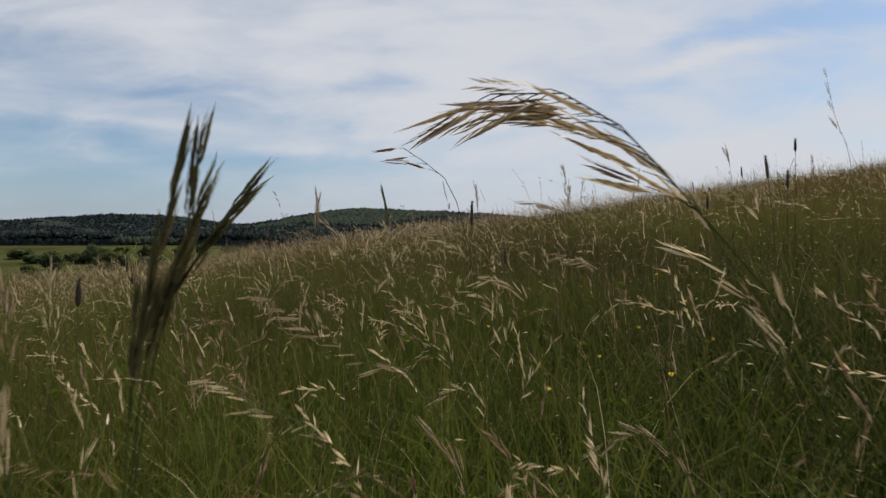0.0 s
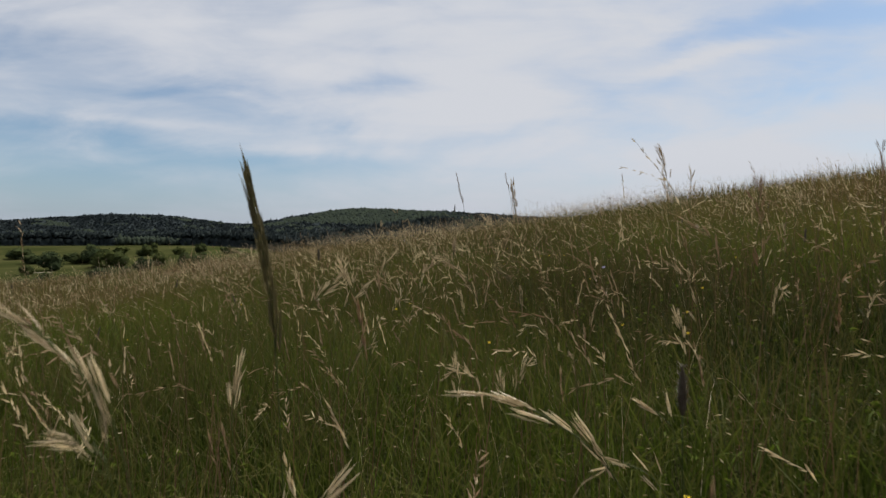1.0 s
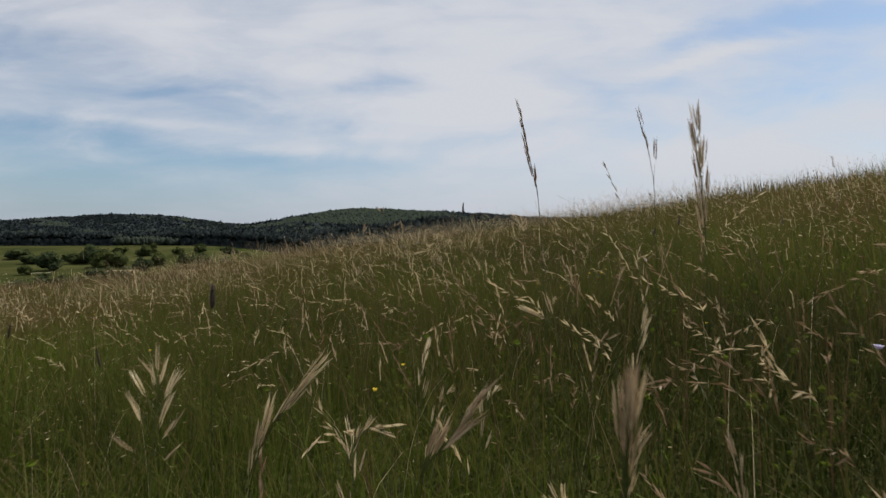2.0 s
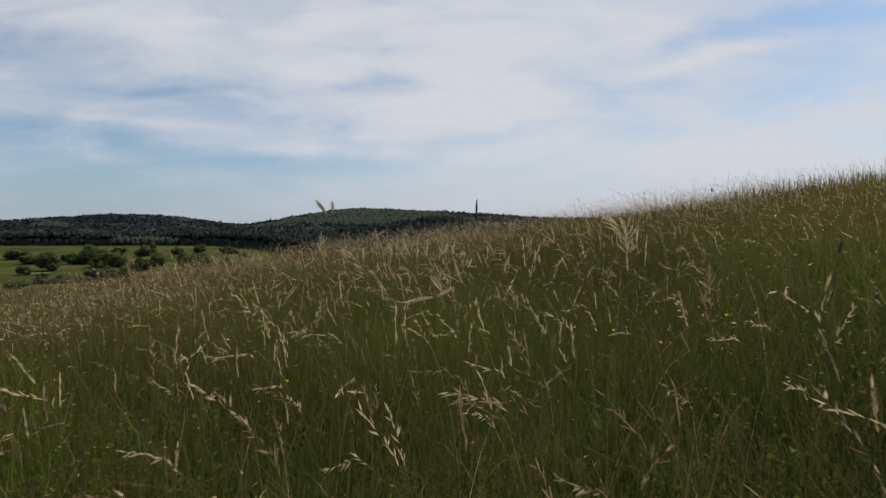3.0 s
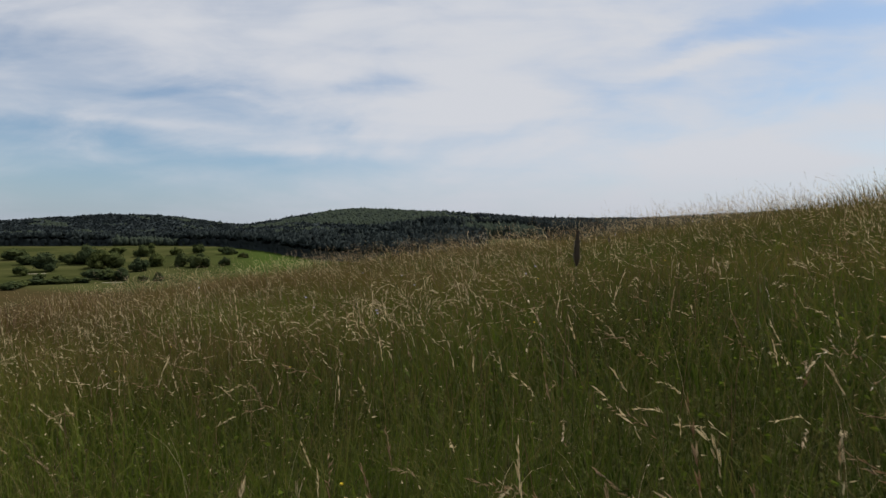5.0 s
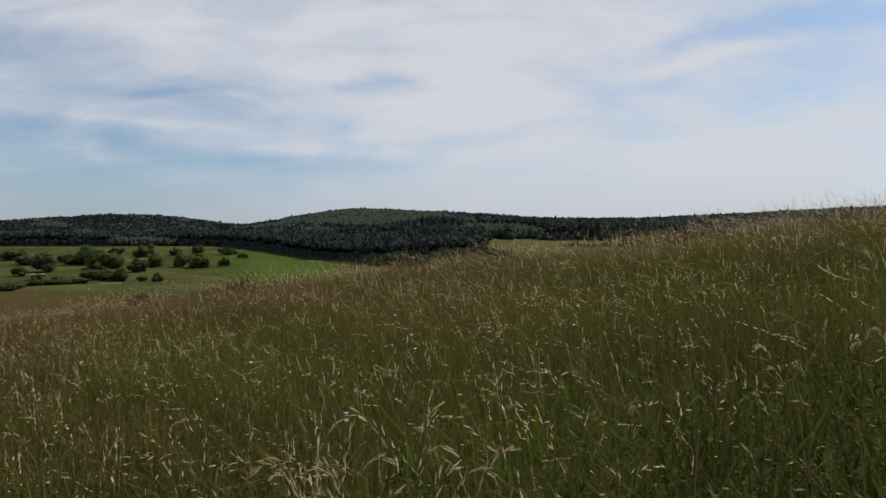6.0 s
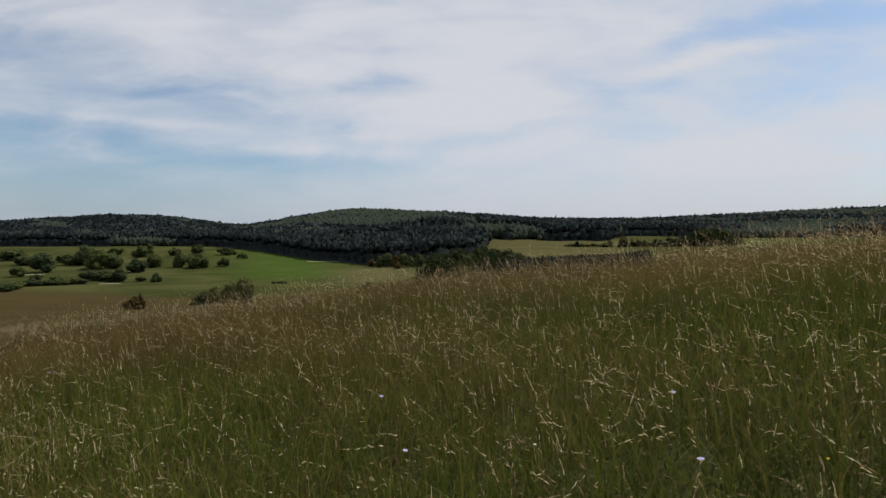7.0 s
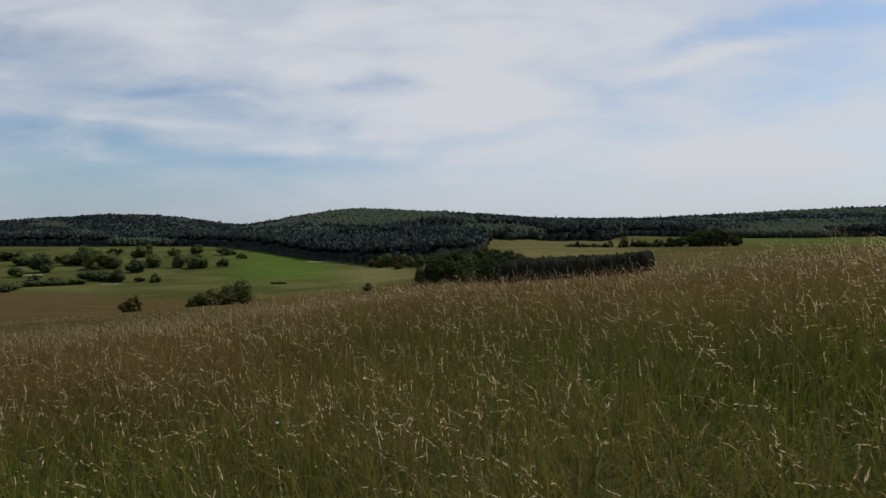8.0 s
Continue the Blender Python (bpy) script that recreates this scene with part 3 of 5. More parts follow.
def link_part(name, me, mat, parent, label="", tone=0.5, along=0.3, at=None, smooth=False):
    if not me.materials:
        me.materials.append(mat)
        for key, value in (("tone", tone), ("along", along)):
            me.attributes.new(key, "FLOAT", "POINT").data.foreach_set("value", np.full(len(me.vertices), value, np.float32))
        if smooth:
            me.polygons.foreach_set("use_smooth", np.ones(len(me.polygons), bool))
    ob = new(name, me)
    ob.parent = parent
    if at is not None:
        ob.matrix_local = at
    return tagged(ob, label)


def tube(bm, line, radii, sides=6):
    """A bent, tapering tube along a line of places."""
    rings = []
    for i, p in enumerate(line):
        d = (line[min(i + 1, len(line) - 1)] - line[max(i - 1, 0)]).normalized()
        a = d.cross(Vector((0.3, 1, 0.2))).normalized()
        b = d.cross(a)
        rings.append([bm.verts.new(p + (a * math.cos(2 * math.pi * k / sides) + b * math.sin(2 * math.pi * k / sides)) * radii[i]) for k in range(sides)])
    for r0, r1 in zip(rings, rings[1:]):
        for k in range(sides):
            bm.faces.new((r0[k], r0[(k + 1) % sides], r1[(k + 1) % sides], r1[k]))
    bm.faces.new(rings[-1])
    return bm


def leaf_cloud(bm, g, lobes, count, size):
    """Clumps of leaves as many small bent faces on and in the lobes of a crown."""
    share = np.array([l[1] ** 2 for l in lobes])
    share = share / share.sum()
    for k in range(count):
        c, r, flat = lobes[g.choice(len(lobes), p=share)]
        d = Vector(g.normal(0, 1, 3)).normalized()
        p = c + Vector((d.x, d.y, d.z * flat)) * r * (0.62 + 0.64 * g.random())
        n = (d + Vector(g.normal(0, 0.6, 3))).normalized()
        a = n.cross(Vector(g.normal(0, 1, 3))).normalized()
        b = n.cross(a)
        s = size * g.uniform(0.6, 1.4)
        q = [bm.verts.new(p + a * s * x + b * s * y - n * s * 0.25 * (x * x + y * y)) for x, y in ((-0.6, -0.4), (0.1, -0.7), (0.7, 0.0), (0.2, 0.6), (-0.5, 0.5))]
        bm.faces.new(q)


def leafy_tree(seed, wide, tall, mat, trunk_share=0.05, count=560, name="tree", flat=0.9):
    """A broadleaf tree: bent tapered trunk, limbs, a crown of leaf clumps in several lobes."""
    g = np.random.default_rng(seed)
    tree = new(name)
    bm = bmesh.new()
    top = Vector((g.normal(0, 0.04) * tall, g.normal(0, 0.04) * tall, tall * 0.7))
    tube(bm, [Vector((0, 0, -0.4)), top * 0.35, top * 0.7, top], [tall * 0.030, tall * 0.022, tall * 0.014, tall * 0.005], 7)
    lobes, limbs, least = [], [], min(wide, tall)
    many = int(8 + 4 * wide / tall)
    for k in range(many):
        a, r = 2 * math.pi * (k * 0.382 + g.uniform(-0.06, 0.06)), least * g.uniform(0.24, 0.35)
        out = (wide * 0.5 - r) * (math.sqrt((k + 0.4) / (many - 1)) if k < many - 1 else 0.1)
        low, high = r * (0.40 + trunk_share * 6), tall - r * flat
        z = low + (high - low) * (g.uniform(0.0, 0.9) * (1 - 0.45 * (2 * out / wide) ** 2) if k < many - 1 else 1.0)
        end = Vector((math.cos(a) * out, math.sin(a) * out, z))
        limbs.append((top * g.uniform(0.25, 0.5), end * 0.55 + top * 0.2, end))
        lobes.append((end, r, flat))
    trunk = part("trunk", bm, BARK, tree)
    for a, b, c in limbs:
        part("limb", tube(bmesh.new(), [a, b, c], [tall * 0.012, tall * 0.008, tall * 0.003], 4), BARK, trunk)
    bm = bmesh.new()
    for c, r, fl in lobes:
        core = bmesh.ops.create_icosphere(bm, subdivisions=2, radius=r * 0.85, matrix=Matrix.Translation(c) @ Matrix.Diagonal((1, 1, fl, 1)))
        for v in core["verts"]:
            v.co = c + (v.co - c) * g.uniform(0.7, 1.2)
    leaf_cloud(bm, g, lobes, int(count * 1.7), least * 0.052)
    part("crown", bm, mat, tree, "dense crown of small dark leaves")
    return tree


def fir_tree(seed, wide, tall, mat, name="tree", tiers=13):
    """A conifer: straight trunk and drooping whorls of boughs."""
    g = np.random.default_rng(seed)
    tree = new(name)
    part("trunk", tube(bmesh.new(), [Vector((0, 0, -0.4)), Vector((0.02 * tall, 0, tall * 0.5)), Vector((0, 0, tall * 0.97))], [tall * 0.025, tall * 0.015, tall * 0.003], 7), BARK, tree)
    bm = bmesh.new()
    for i in range(tiers):
        f = i / (tiers - 1)
        z, r = tall * (0.08 + 0.86 * f), wide * 0.5 * (1 - f) ** 0.8 + 0.04 * wide
        for k in range(11 - int(5 * f)):
            a = g.uniform(0, 6.28)
            o = r * g.uniform(0.65, 1.15)
            d, sd = Vector((math.cos(a), math.sin(a), 0)), Vector((-math.sin(a), math.cos(a), 0))
            w, dip = o * g.uniform(0.22, 0.4), tall * 0.03 + o * 0.22
            root, mid, tip = Vector((0, 0, z)), d * o * 0.6 + Vector((0, 0, z - dip * 0.3)), d * o + Vector((0, 0, z - dip))
            v = [bm.verts.new(x) for x in (root, mid - sd * w, tip, mid + sd * w, mid - Vector((0, 0, w * 0.8)))]
            bm.faces.new((v[0], v[1], v[4])), bm.faces.new((v[1], v[2], v[4])), bm.faces.new((v[2], v[3], v[4])), bm.faces.new((v[3], v[0], v[4]))
    tagged(part("crown", bm, mat, tree, "dark drooping needled crown"), kind="stuff")
    return tree


def set_down(ob, x, y, turn=0.0, scale=(1, 1, 1)):
    ob.matrix_world = Matrix.LocRotScale(place(x, y), Euler((0, 0, turn)), scale)
    return ob


def make_meadow_trees():
    """Old field trees and hedge bushes scattered over the far meadow. Rows: x, y, width, height."""
    rows = ((-350, 505, 11, 8.3), (-353, 541, 18, 17), (-463, 657, 24, 11), (-405, 603, 19, 8), (-370, 603, 12, 11), (-353, 603, 21, 19), (-320, 569, 23, 17), (-309, 573, 17, 15), (-263, 479, 16, 9), (-245, 466, 9, 10),
            (-271, 541, 17, 12), (-338, 680, 18, 13), (-343, 713, 9, 12), (-275, 583, 14, 13), (-217, 465, 9, 6.5), (-308, 699, 13, 9), (-250, 582, 12, 13), (-231, 577, 21, 13), (-212, 590, 12, 8), (-290, 719, 15, 11),
            (-250, 703, 20, 9), (-218, 662, 11, 6))
    g = random.Random(4)
    for i, (x, y, w, h) in enumerate(rows):
        t = leafy_tree(100 + i, w * 1.22, h * 1.08, LEAVES, 0.03, 480, "field_tree", 0.95)
        tagged(set_down(t, x, y, g.uniform(0, 6)), "wide dark green broadleaf tree on the valley meadow" if w > 1.3 * h else "dark green broadleaf tree standing on the valley meadow", "tree", "field trees in the valley")
    bush = tagged(leafy_tree(140, 6.5, 4.5, LEAVES, 0.0, 320, "hedge_bush", 0.85), "low dark bush in the hedge at the field's edge", "bush", "hedge bushes along the hay field")
    line = ((-273, 384), (-286, 412), (-292, 430), (-283, 435), (-276, 440), (-268, 447), (-256, 452))
    spots = []
    for (ax, ay), (bx, by) in zip(line, line[1:]):
        many = max(2, int(math.hypot(bx - ax, by - ay) / 5.0))
        spots += [(ax + (bx - ax) * k / many + g.uniform(-1, 1), ay + (by - ay) * k / many + g.uniform(-1.5, 1.5), g.uniform(0.75, 1.15)) for k in range(many)]
    spots += [(-284, 492, 1.5), (-272, 482, 1.6), (-262, 476, 1.7), (-251, 468, 1.4), (-317, 479, 1.0), (-293, 466, 1.0), (-231, 470, 0.9), (-379, 707, 2.0), (-122, 442, 0.38), (-119, 441.5, 0.34), (-116, 441, 0.40), (-113, 440.5, 0.32), (-420, 520, 1.6), (-440, 560, 2.0), (-457, 646, 2.4), (-413, 603, 2.0), (-390, 629, 1.8), (-367, 613, 2.0), (-330, 574, 1.5)]
    for i, (x, y, f) in enumerate(spots):
        m = Matrix.LocRotScale(place(x, y), Euler((0, 0, g.uniform(0, 6))), None)
        ob = bush if i == 0 else copy_thing(bush, m)
        ob.matrix_basis = m @ Matrix.Diagonal((f * 1.7, f * 1.7, f * 1.1, 1))


make_meadow_trees()


def make_slope_bushes():
    b = leafy_tree(150, 5.0, 3.0, RUSTY, 0.0, 900, "thorn_bush", 0.85)
    tagged(set_down(b, -65.4, 139.5), "rusty brown thorn bush alone on the dry slope", "bush")
    f = fir_tree(151, 2.8, 4.1, RUSTY, "young_conifer", 18)
    tagged(set_down(f, -64.6, 140.0), "small dull brown conifer growing out of a thorn bush", "tree")
    for k, (x, y, w, h) in enumerate(((-51.0, 146, 7.0, 4.0), (-47.7, 147.0, 6.5, 4.6), (-54.6, 146.5, 5.0, 2.8), (-45.4, 148.5, 5.5, 5.6), (-49.4, 145.2, 4.0, 2.6))):
        w_ob = leafy_tree(160 + k, w, h, WILLOW, 0.0, 900, "willow_bush", 0.85)
        tagged(set_down(w_ob, x, y), "spreading green willow bush on the dry slope", "bush", "willow thicket on the slope")
    s = leafy_tree(170, 6.4, 4.2, LEAVES, 0.02, 300, "low_bush", 0.7)
    tagged(set_down(s, -38.6, 318), "small round dark bush at the foot of the slope", "bush")


def make_grove():
    """Broadleaf trees before the plantation, and the far copse with its pines."""
    for k, (x, y, w, h, m) in enumerate(((-5, 316, 11, 13, GROVE_LEAVES), (4, 318, 10, 11, GROVE_LEAVES), (11, 311, 12, 13.5, LEAVES), (22, 327, 15, 13, GROVE_LEAVES), (32, 330, 13, 13, GROVE_LEAVES), (0, 333, 13, 15, GROVE_LEAVES), (14, 336, 14, 15, GROVE_LEAVES), (-12, 330, 9, 9, LEAVES), (28, 344, 14, 16, GROVE_LEAVES), (24, 380, 15, 20, GROVE_LEAVES), (31, 372, 14, 18, GROVE_LEAVES), (37, 365, 13, 16, GROVE_LEAVES), (43, 357, 12, 14, GROVE_LEAVES), (8, 350, 15, 17, GROVE_LEAVES), (20, 352, 15, 18, GROVE_LEAVES), (36, 350, 14, 16, GROVE_LEAVES), (42, 340, 12, 13, GROVE_LEAVES), (-4, 346, 13, 15, GROVE_LEAVES))):
        t = leafy_tree(200 + k, w, h, m, 0.08, 700, "grove_tree")
        tagged(set_down(t, x, y, k * 1.1), "yellow-green broadleaf tree at the grove's edge" if m is LEAVES else "dark broadleaf tree in the grove behind the brow", "tree", "grove behind the brow")
    for k, (x, y, w, h) in enumerate(((-64, 548, 9, 7), (-56, 541, 10, 10), (-49, 538, 11, 12), (-42, 533, 10, 10), (-34, 527, 11, 11), (-28, 517, 10, 9), (-38, 512, 9, 6), (-20, 508, 11, 11))):
        t = leafy_tree(280 + k, w, h, RUSTY if k in (0, 3, 6) else LEAVES, 0.03, 520, "edge_tree")
        tagged(set_down(t, x, y, k * 1.3), "olive-brown bushy tree before the dark forest's edge" if k in (0, 3, 6) else "light green bushy tree before the dark forest's edge", "tree", "trees along the forest's edge")
    for k, (x, y, w, h) in enumerate(((169, 622, 6.0, 18), (181, 621, 8.0, 18), (185, 623, 6.5, 15), (193, 627, 6, 10), (137, 628, 8, 7), (164, 621, 4, 8), (198, 625, 5, 9))):
        t = fir_tree(230 + k, w * 1.2, h, SHADED_NEEDLES, "pine_tree")
        tagged(set_down(t, x, y, k), "slim dark pine standing on the open field", "tree", "pines on the open field")
    for k, (x, y, w, h) in enumerate(((130, 626, 12, 3.0), (142, 625, 13, 3.5), (153, 624, 12, 3.5), (163, 624, 10, 3.2), (199, 625, 11, 6), (205, 623, 13, 6), (217, 624, 14, 7), (229, 620, 15, 8.5), (241, 620, 16, 9.5), (253, 616, 18, 14), (263, 614, 18, 16.5), (272, 612, 18, 17), (281, 610, 17, 14.5), (290, 608, 12, 9))):
        t = leafy_tree(250 + k, w * 1.15, h * 1.12, GROVE_LEAVES, 0.02, 420, "copse_tree")
        tagged(set_down(t, x, y, k * 0.9), "dark rounded tree in the copse on the field", "tree", "copse on the open field")


make_slope_bushes()
make_grove()


def track_material():
    m, n = material("pale_track")
    pos = n.add("ShaderNodeNewGeometry").outputs["Position"]
    c = n.mix(n.noise(pos, 0.7, 5.0), (0.17, 0.15, 0.11, 1), (0.30, 0.27, 0.21, 1))
    body = n.add("ShaderNodeBsdfPrincipled", None, Base_Color=c, Roughness=0.95, Specular_IOR_Level=0.0)
    n.add("ShaderNodeOutputMaterial", None, Surface=body.outputs[0])
    return m


TRACK = track_material()


def make_track(name, a, b, wide, bow):
    """A worn strip of pale earth laid on the ground."""
    f = np.linspace(0, 1, 40)
    x, y = a[0] + (b[0] - a[0]) * f, a[1] + (b[1] - a[1]) * f + bow * np.sin(f * np.pi)
    rows = [np.stack([x, y + o, land(x, y + o) + 0.06], -1) for o in (-wide / 2, wide / 2)]
    i = np.arange(39)
    me = quad_mesh(name, np.concatenate(rows), np.stack([i, i + 1, i + 41, i + 40], -1), TRACK)
    tagged(new(name, me), "pale worn farm track across the meadow", "track", kind="structure")


make_track("track_1", (-358, 520), (-342, 525), 4.5, 1.0)
make_track("track_2", (-252, 451), (-237, 453), 3.0, 0.5)
make_track("track_4", (-137, 616), (-93, 600), 3.0, 1.0)
make_track("track_3", (174, 428), (190, 437), 2.5, 0.5)


# ---- low herbs between the blades ----
def make_clover():
    heap, florets = Heap(), Heap()
    p, d = scatter(-3.4, 3.4, 0.2, 19, 420, 0, 3.4)
    p = p[rng.random(len(p)) < 0.30 + 0.6 * patch(p, 0.6, 9.0) + 0.30 * lush_shady_side(p)]
    n = len(p)
    p[:, 2] += rng.gamma(3.0, 0.05, n)
    way = rng.normal(0, 1, (n, 3)) * np.array([1, 1, 0.35])
    size = rng.uniform(0.014, 0.038, n)
    heap.add(grains(p, way, size, size * rng.uniform(0.45, 0.8, n), rng.uniform(0, np.pi, n)), np.clip(rng.normal(0.65, 0.25, n), 0, 1.2))
    for box, dense, lo, hi, big in (((-3, 3, 0, 19), 230, 0, 3.0, 0.75), ((-10, 10, -0.5, 25), 120, 3.0, 10, 1.25)):
        p, d = scatter(*box, dense, lo, hi)
        p = p[rng.random(len(p)) < 0.55 + 0.6 * patch(p, 0.7, 4.0)]
        h = rng.uniform(0.22, 0.56, len(p))
        ok = clear_of_path(p, h, 0.45)
        p, h, n = p[ok], h[ok], int(ok.sum())
        pts = stems(p, h, rng.uniform(0, 2 * np.pi, n), rng.uniform(0, 0.5, n), rng.uniform(0, 1.2, n), 2)
        tone = np.where(rng.random(n) < 0.4, rng.uniform(0.5, 1.0, n), rng.uniform(0.0, 0.3, n))
        heap.add(ribbons(pts, np.full(n, 0.0009 * big), rng.uniform(0, np.pi, n), (1.0, 1.0, 0.6)), 0.2 + 0.5 * rng.random(n))
        way = rng.normal(0, 1, (n, 3)) * np.array([1, 1, 0.45])
        size = big * rng.uniform(0.012, 0.028, n)
        florets.add(grains(pts[:, 2], way, size, size * rng.uniform(0.12, 0.22, n), rng.uniform(0, np.pi, n), False), tone)
    tagged(new("quaking_florets", florets.mesh("quaking_florets", STRAW)), "fine pale florets on hair-thin grass stalks", "grass", kind="stuff")
    tagged(new("low_herbs", heap.mesh("low_herbs", BLADE)), "small green clover and herb leaves under the grass", "herbs", kind="stuff")


make_clover()


# ---- single grass plants beside the way ----
def bezier(p0, p1, p2, p3, steps):
    out = []
    for i in range(steps + 1):
        t = i / steps
        out.append(p0 * (1 - t) ** 3 + p1 * (3 * t * (1 - t) ** 2) + p2 * (3 * t * t * (1 - t)) + p3 * t ** 3)
    return out


def scales_mesh(bm, count, wide):
    """A grass spikelet one unit long: overlapping pointed husks set to both sides of a short axis, with bristles."""
    for i in range(count):
        f = i / count
        z, side = 0.06 + 0.58 * f, (-1) ** i
        long, w = 0.42 - 0.1 * f, wide * (1 - 0.45 * f)
        lean = 0.10 * side * (1 - 0.5 * f)
        base, mid, tip = Vector((0.01 * side, 0, z)), Vector((lean * long * 0.6 + 0.35 * w * side, 0, z + long * 0.45)), Vector((lean * long, 0, z + long))
        v = [bm.verts.new(q) for q in (base, mid + Vector((0, w * 0.5, 0)), tip, mid - Vector((0, w * 0.5, 0)), mid + Vector((w * 0.35 * side, 0, 0)), tip + Vector((0.05 * side, 0, 0.20)))]
        bm.faces.new((v[0], v[1], v[4])), bm.faces.new((v[1], v[2], v[4])), bm.faces.new((v[2], v[3], v[4])), bm.faces.new((v[3], v[0], v[4]))
        bm.faces.new((v[1], v[5], v[2]))
    return bm


def shared_mesh(name, bm):
    me = bpy.data.meshes.new(name)
    bm.to_mesh(me)
    bm.free()
    return me


# husk forms by shade: pale straw, dull red, dark brown painted for backlit heads, olive; each in a few tones
SPIKELETS = [[(shared_mesh("spikelet", scales_mesh(bmesh.new(), many, wide)), tone, mat) for many, wide, tone in forms]
             for mat, forms in ((STRAW, ((7, 0.052, 0.86), (6, 0.056, 0.66), (7, 0.050, 0.46))), (STRAW, ((6, 0.060, 0.34), (7, 0.056, 0.20), (6, 0.054, 0.50))),
                                (STRAW, ((7, 0.075, 0.0), (6, 0.070, 0.08))), (OLIVE, ((7, 0.070, 0.9), (6, 0.070, 0.5), (7, 0.066, 0.2))))]


def aim(at, way, roll, length):
    q = Vector(way).to_track_quat("Z", "Y")
    return Matrix.LocRotScale(at, q, Vector((length, length, length))) @ pose(0, 0, 0, 0, 0, roll)


def brome(course, spikelets, length, shade=0, seed=1, open_=0.5, label="", name="brome_grass", sweep=Vector((0, 0, 0)), start=0.60):
    """A flowering brome stalk along a course of places from its foot: stem, one leaf, hanging spikelets on thin branches."""
    g = random.Random(seed)
    plant = new(name)
    plant.location = course[0]
    line, last = [q - course[0] for q in course], len(course) - 1
    part("stem", tube(bmesh.new(), line, [0.0014 - 0.0009 * i / last for i in range(last + 1)], 5), STALK, plant, tone=0.4 if shade < 2 else 0.2, smooth=True)
    branch, hung = bmesh.new(), []
    spikelets = max(3, int(spikelets * 0.8))
    for k in range(spikelets):
        f = start + (1 - start) * k / max(spikelets - 1, 1)
        i = min(int(f * last), last - 1)
        at = line[i].lerp(line[i + 1], f * last - i)
        along = (line[i + 1] - line[i]).normalized()
        out = (along + Vector((g.uniform(-1, 1), g.uniform(-1, 1), g.uniform(-0.9, 0.35))) * open_ + sweep).normalized()
        reach = length * g.uniform(0.35, 1.0) * (1.15 - 0.8 * (f - start) / (1 - start))
        end = at + out * reach
        tube(branch, [at, at.lerp(end, 0.5) + Vector((0, 0, 0.06 * reach)), end], [0.0005, 0.0004, 0.0003], 3)
        hang = (out + along * 0.4 + Vector((0, 0, -0.25))).normalized()
        hung.append(aim(end, hang, g.uniform(0, 360), length * g.uniform(0.95, 1.45)))
    panicle = part("panicle", branch, STALK, plant, tone=0.5)
    for at in hung:
        me, tone, husk = g.choice(SPIKELETS[shade])
        link_part("spikelet", me, husk, panicle, tone=tone, along=0.4, at=at)
    leaf = bmesh.new()
    w = 0.0035
    a = Vector((g.uniform(-1, 1), g.uniform(-1, 1), 0)).normalized()
    c = a.cross(Vector((0, 0, 1)))
    rows = []
    for j in range(6):
        t = j / 5
        q = line[last // 4] + a * 0.16 * t + Vector((0, 0, 0.16 * t - 0.20 * t * t))
        rows.append((leaf.verts.new(q - c * w * (1 - t * 0.95)), leaf.verts.new(q + Vector((0, 0, -0.001))), leaf.verts.new(q + c * w * (1 - t * 0.95))))
    for r0, r1 in zip(rows, rows[1:]):
        leaf.faces.new((r0[0], r0[1], r1[1], r1[0])), leaf.faces.new((r0[1], r0[2], r1[2], r1[1]))
    part("leaf", leaf, BLADE, plant, tone=0.6, smooth=True)
    return tagged(plant, label or "pale straw-coloured brome stalk with hanging spikelets", "grass", "flowering brome stalks in the meadow")


def bowed(foot, low, mid, tip, spikelets, length, shade, open_, above):
    """A brome stalk that grows up from its foot and bends through three places; the head begins above the low one (0) or near the middle one (1)."""
    p0, low, mid, tip = place(foot[0], foot[1], 0.01), Vector(low), Vector(mid), Vector(tip)
    tip = tip - (tip - mid).normalized() * min(length * 0.8, (tip - mid).length * 0.6)
    rise = low - p0
    knots = [p0 - rise * 0.3, p0, p0 + Vector((rise.x * 0.35, rise.y * 0.5, rise.z * 0.5)), low, mid, tip, tip * 2 - mid]
    fine = []
    for a, b, c, d in zip(knots, knots[1:], knots[2:], knots[3:]):
        for j in range(10):
            t = j / 10
            fine.append(0.5 * (2 * b + (c - a) * t + (2 * a - 5 * b + 4 * c - d) * t * t + (3 * b - 3 * c + d - a) * t ** 3))
    fine.append(tip)
    run = [0.0]
    for a, b in zip(fine, fine[1:]):
        run.append(run[-1] + (b - a).length)
    start = (run[20] + (run[30] - run[20]) * above) / run[-1]
    course = []
    for k in range(25):
        want = run[-1] * k / 24
        i = min(max(j for j in range(len(run)) if run[j] <= want + 1e-9), len(run) - 2)
        course.append(fine[i].lerp(fine[i + 1], (want - run[i]) / (run[i + 1] - run[i])))
    words = ("pale straw-coloured brome head on a bowed stalk", "dull reddish brome head on a bowed stalk", "dark brome head standing against the sky", "dark olive brome stalk with a tight upright head")[shade]
    if open_ < 0.2:
        words = ("pale close brome head on a leaning stalk", "dull reddish close brome head on a thin stalk", "dark narrow brome head standing against the sky", words)[shade]
    return brome(course, spikelets, length, shade, int(abs(tip.x) * 1000 + tip.y * 7919), open_, words, sweep=Vector((0, 0, -0.32)) if open_ > 0.2 else Vector((0, 0, 0)), start=start)


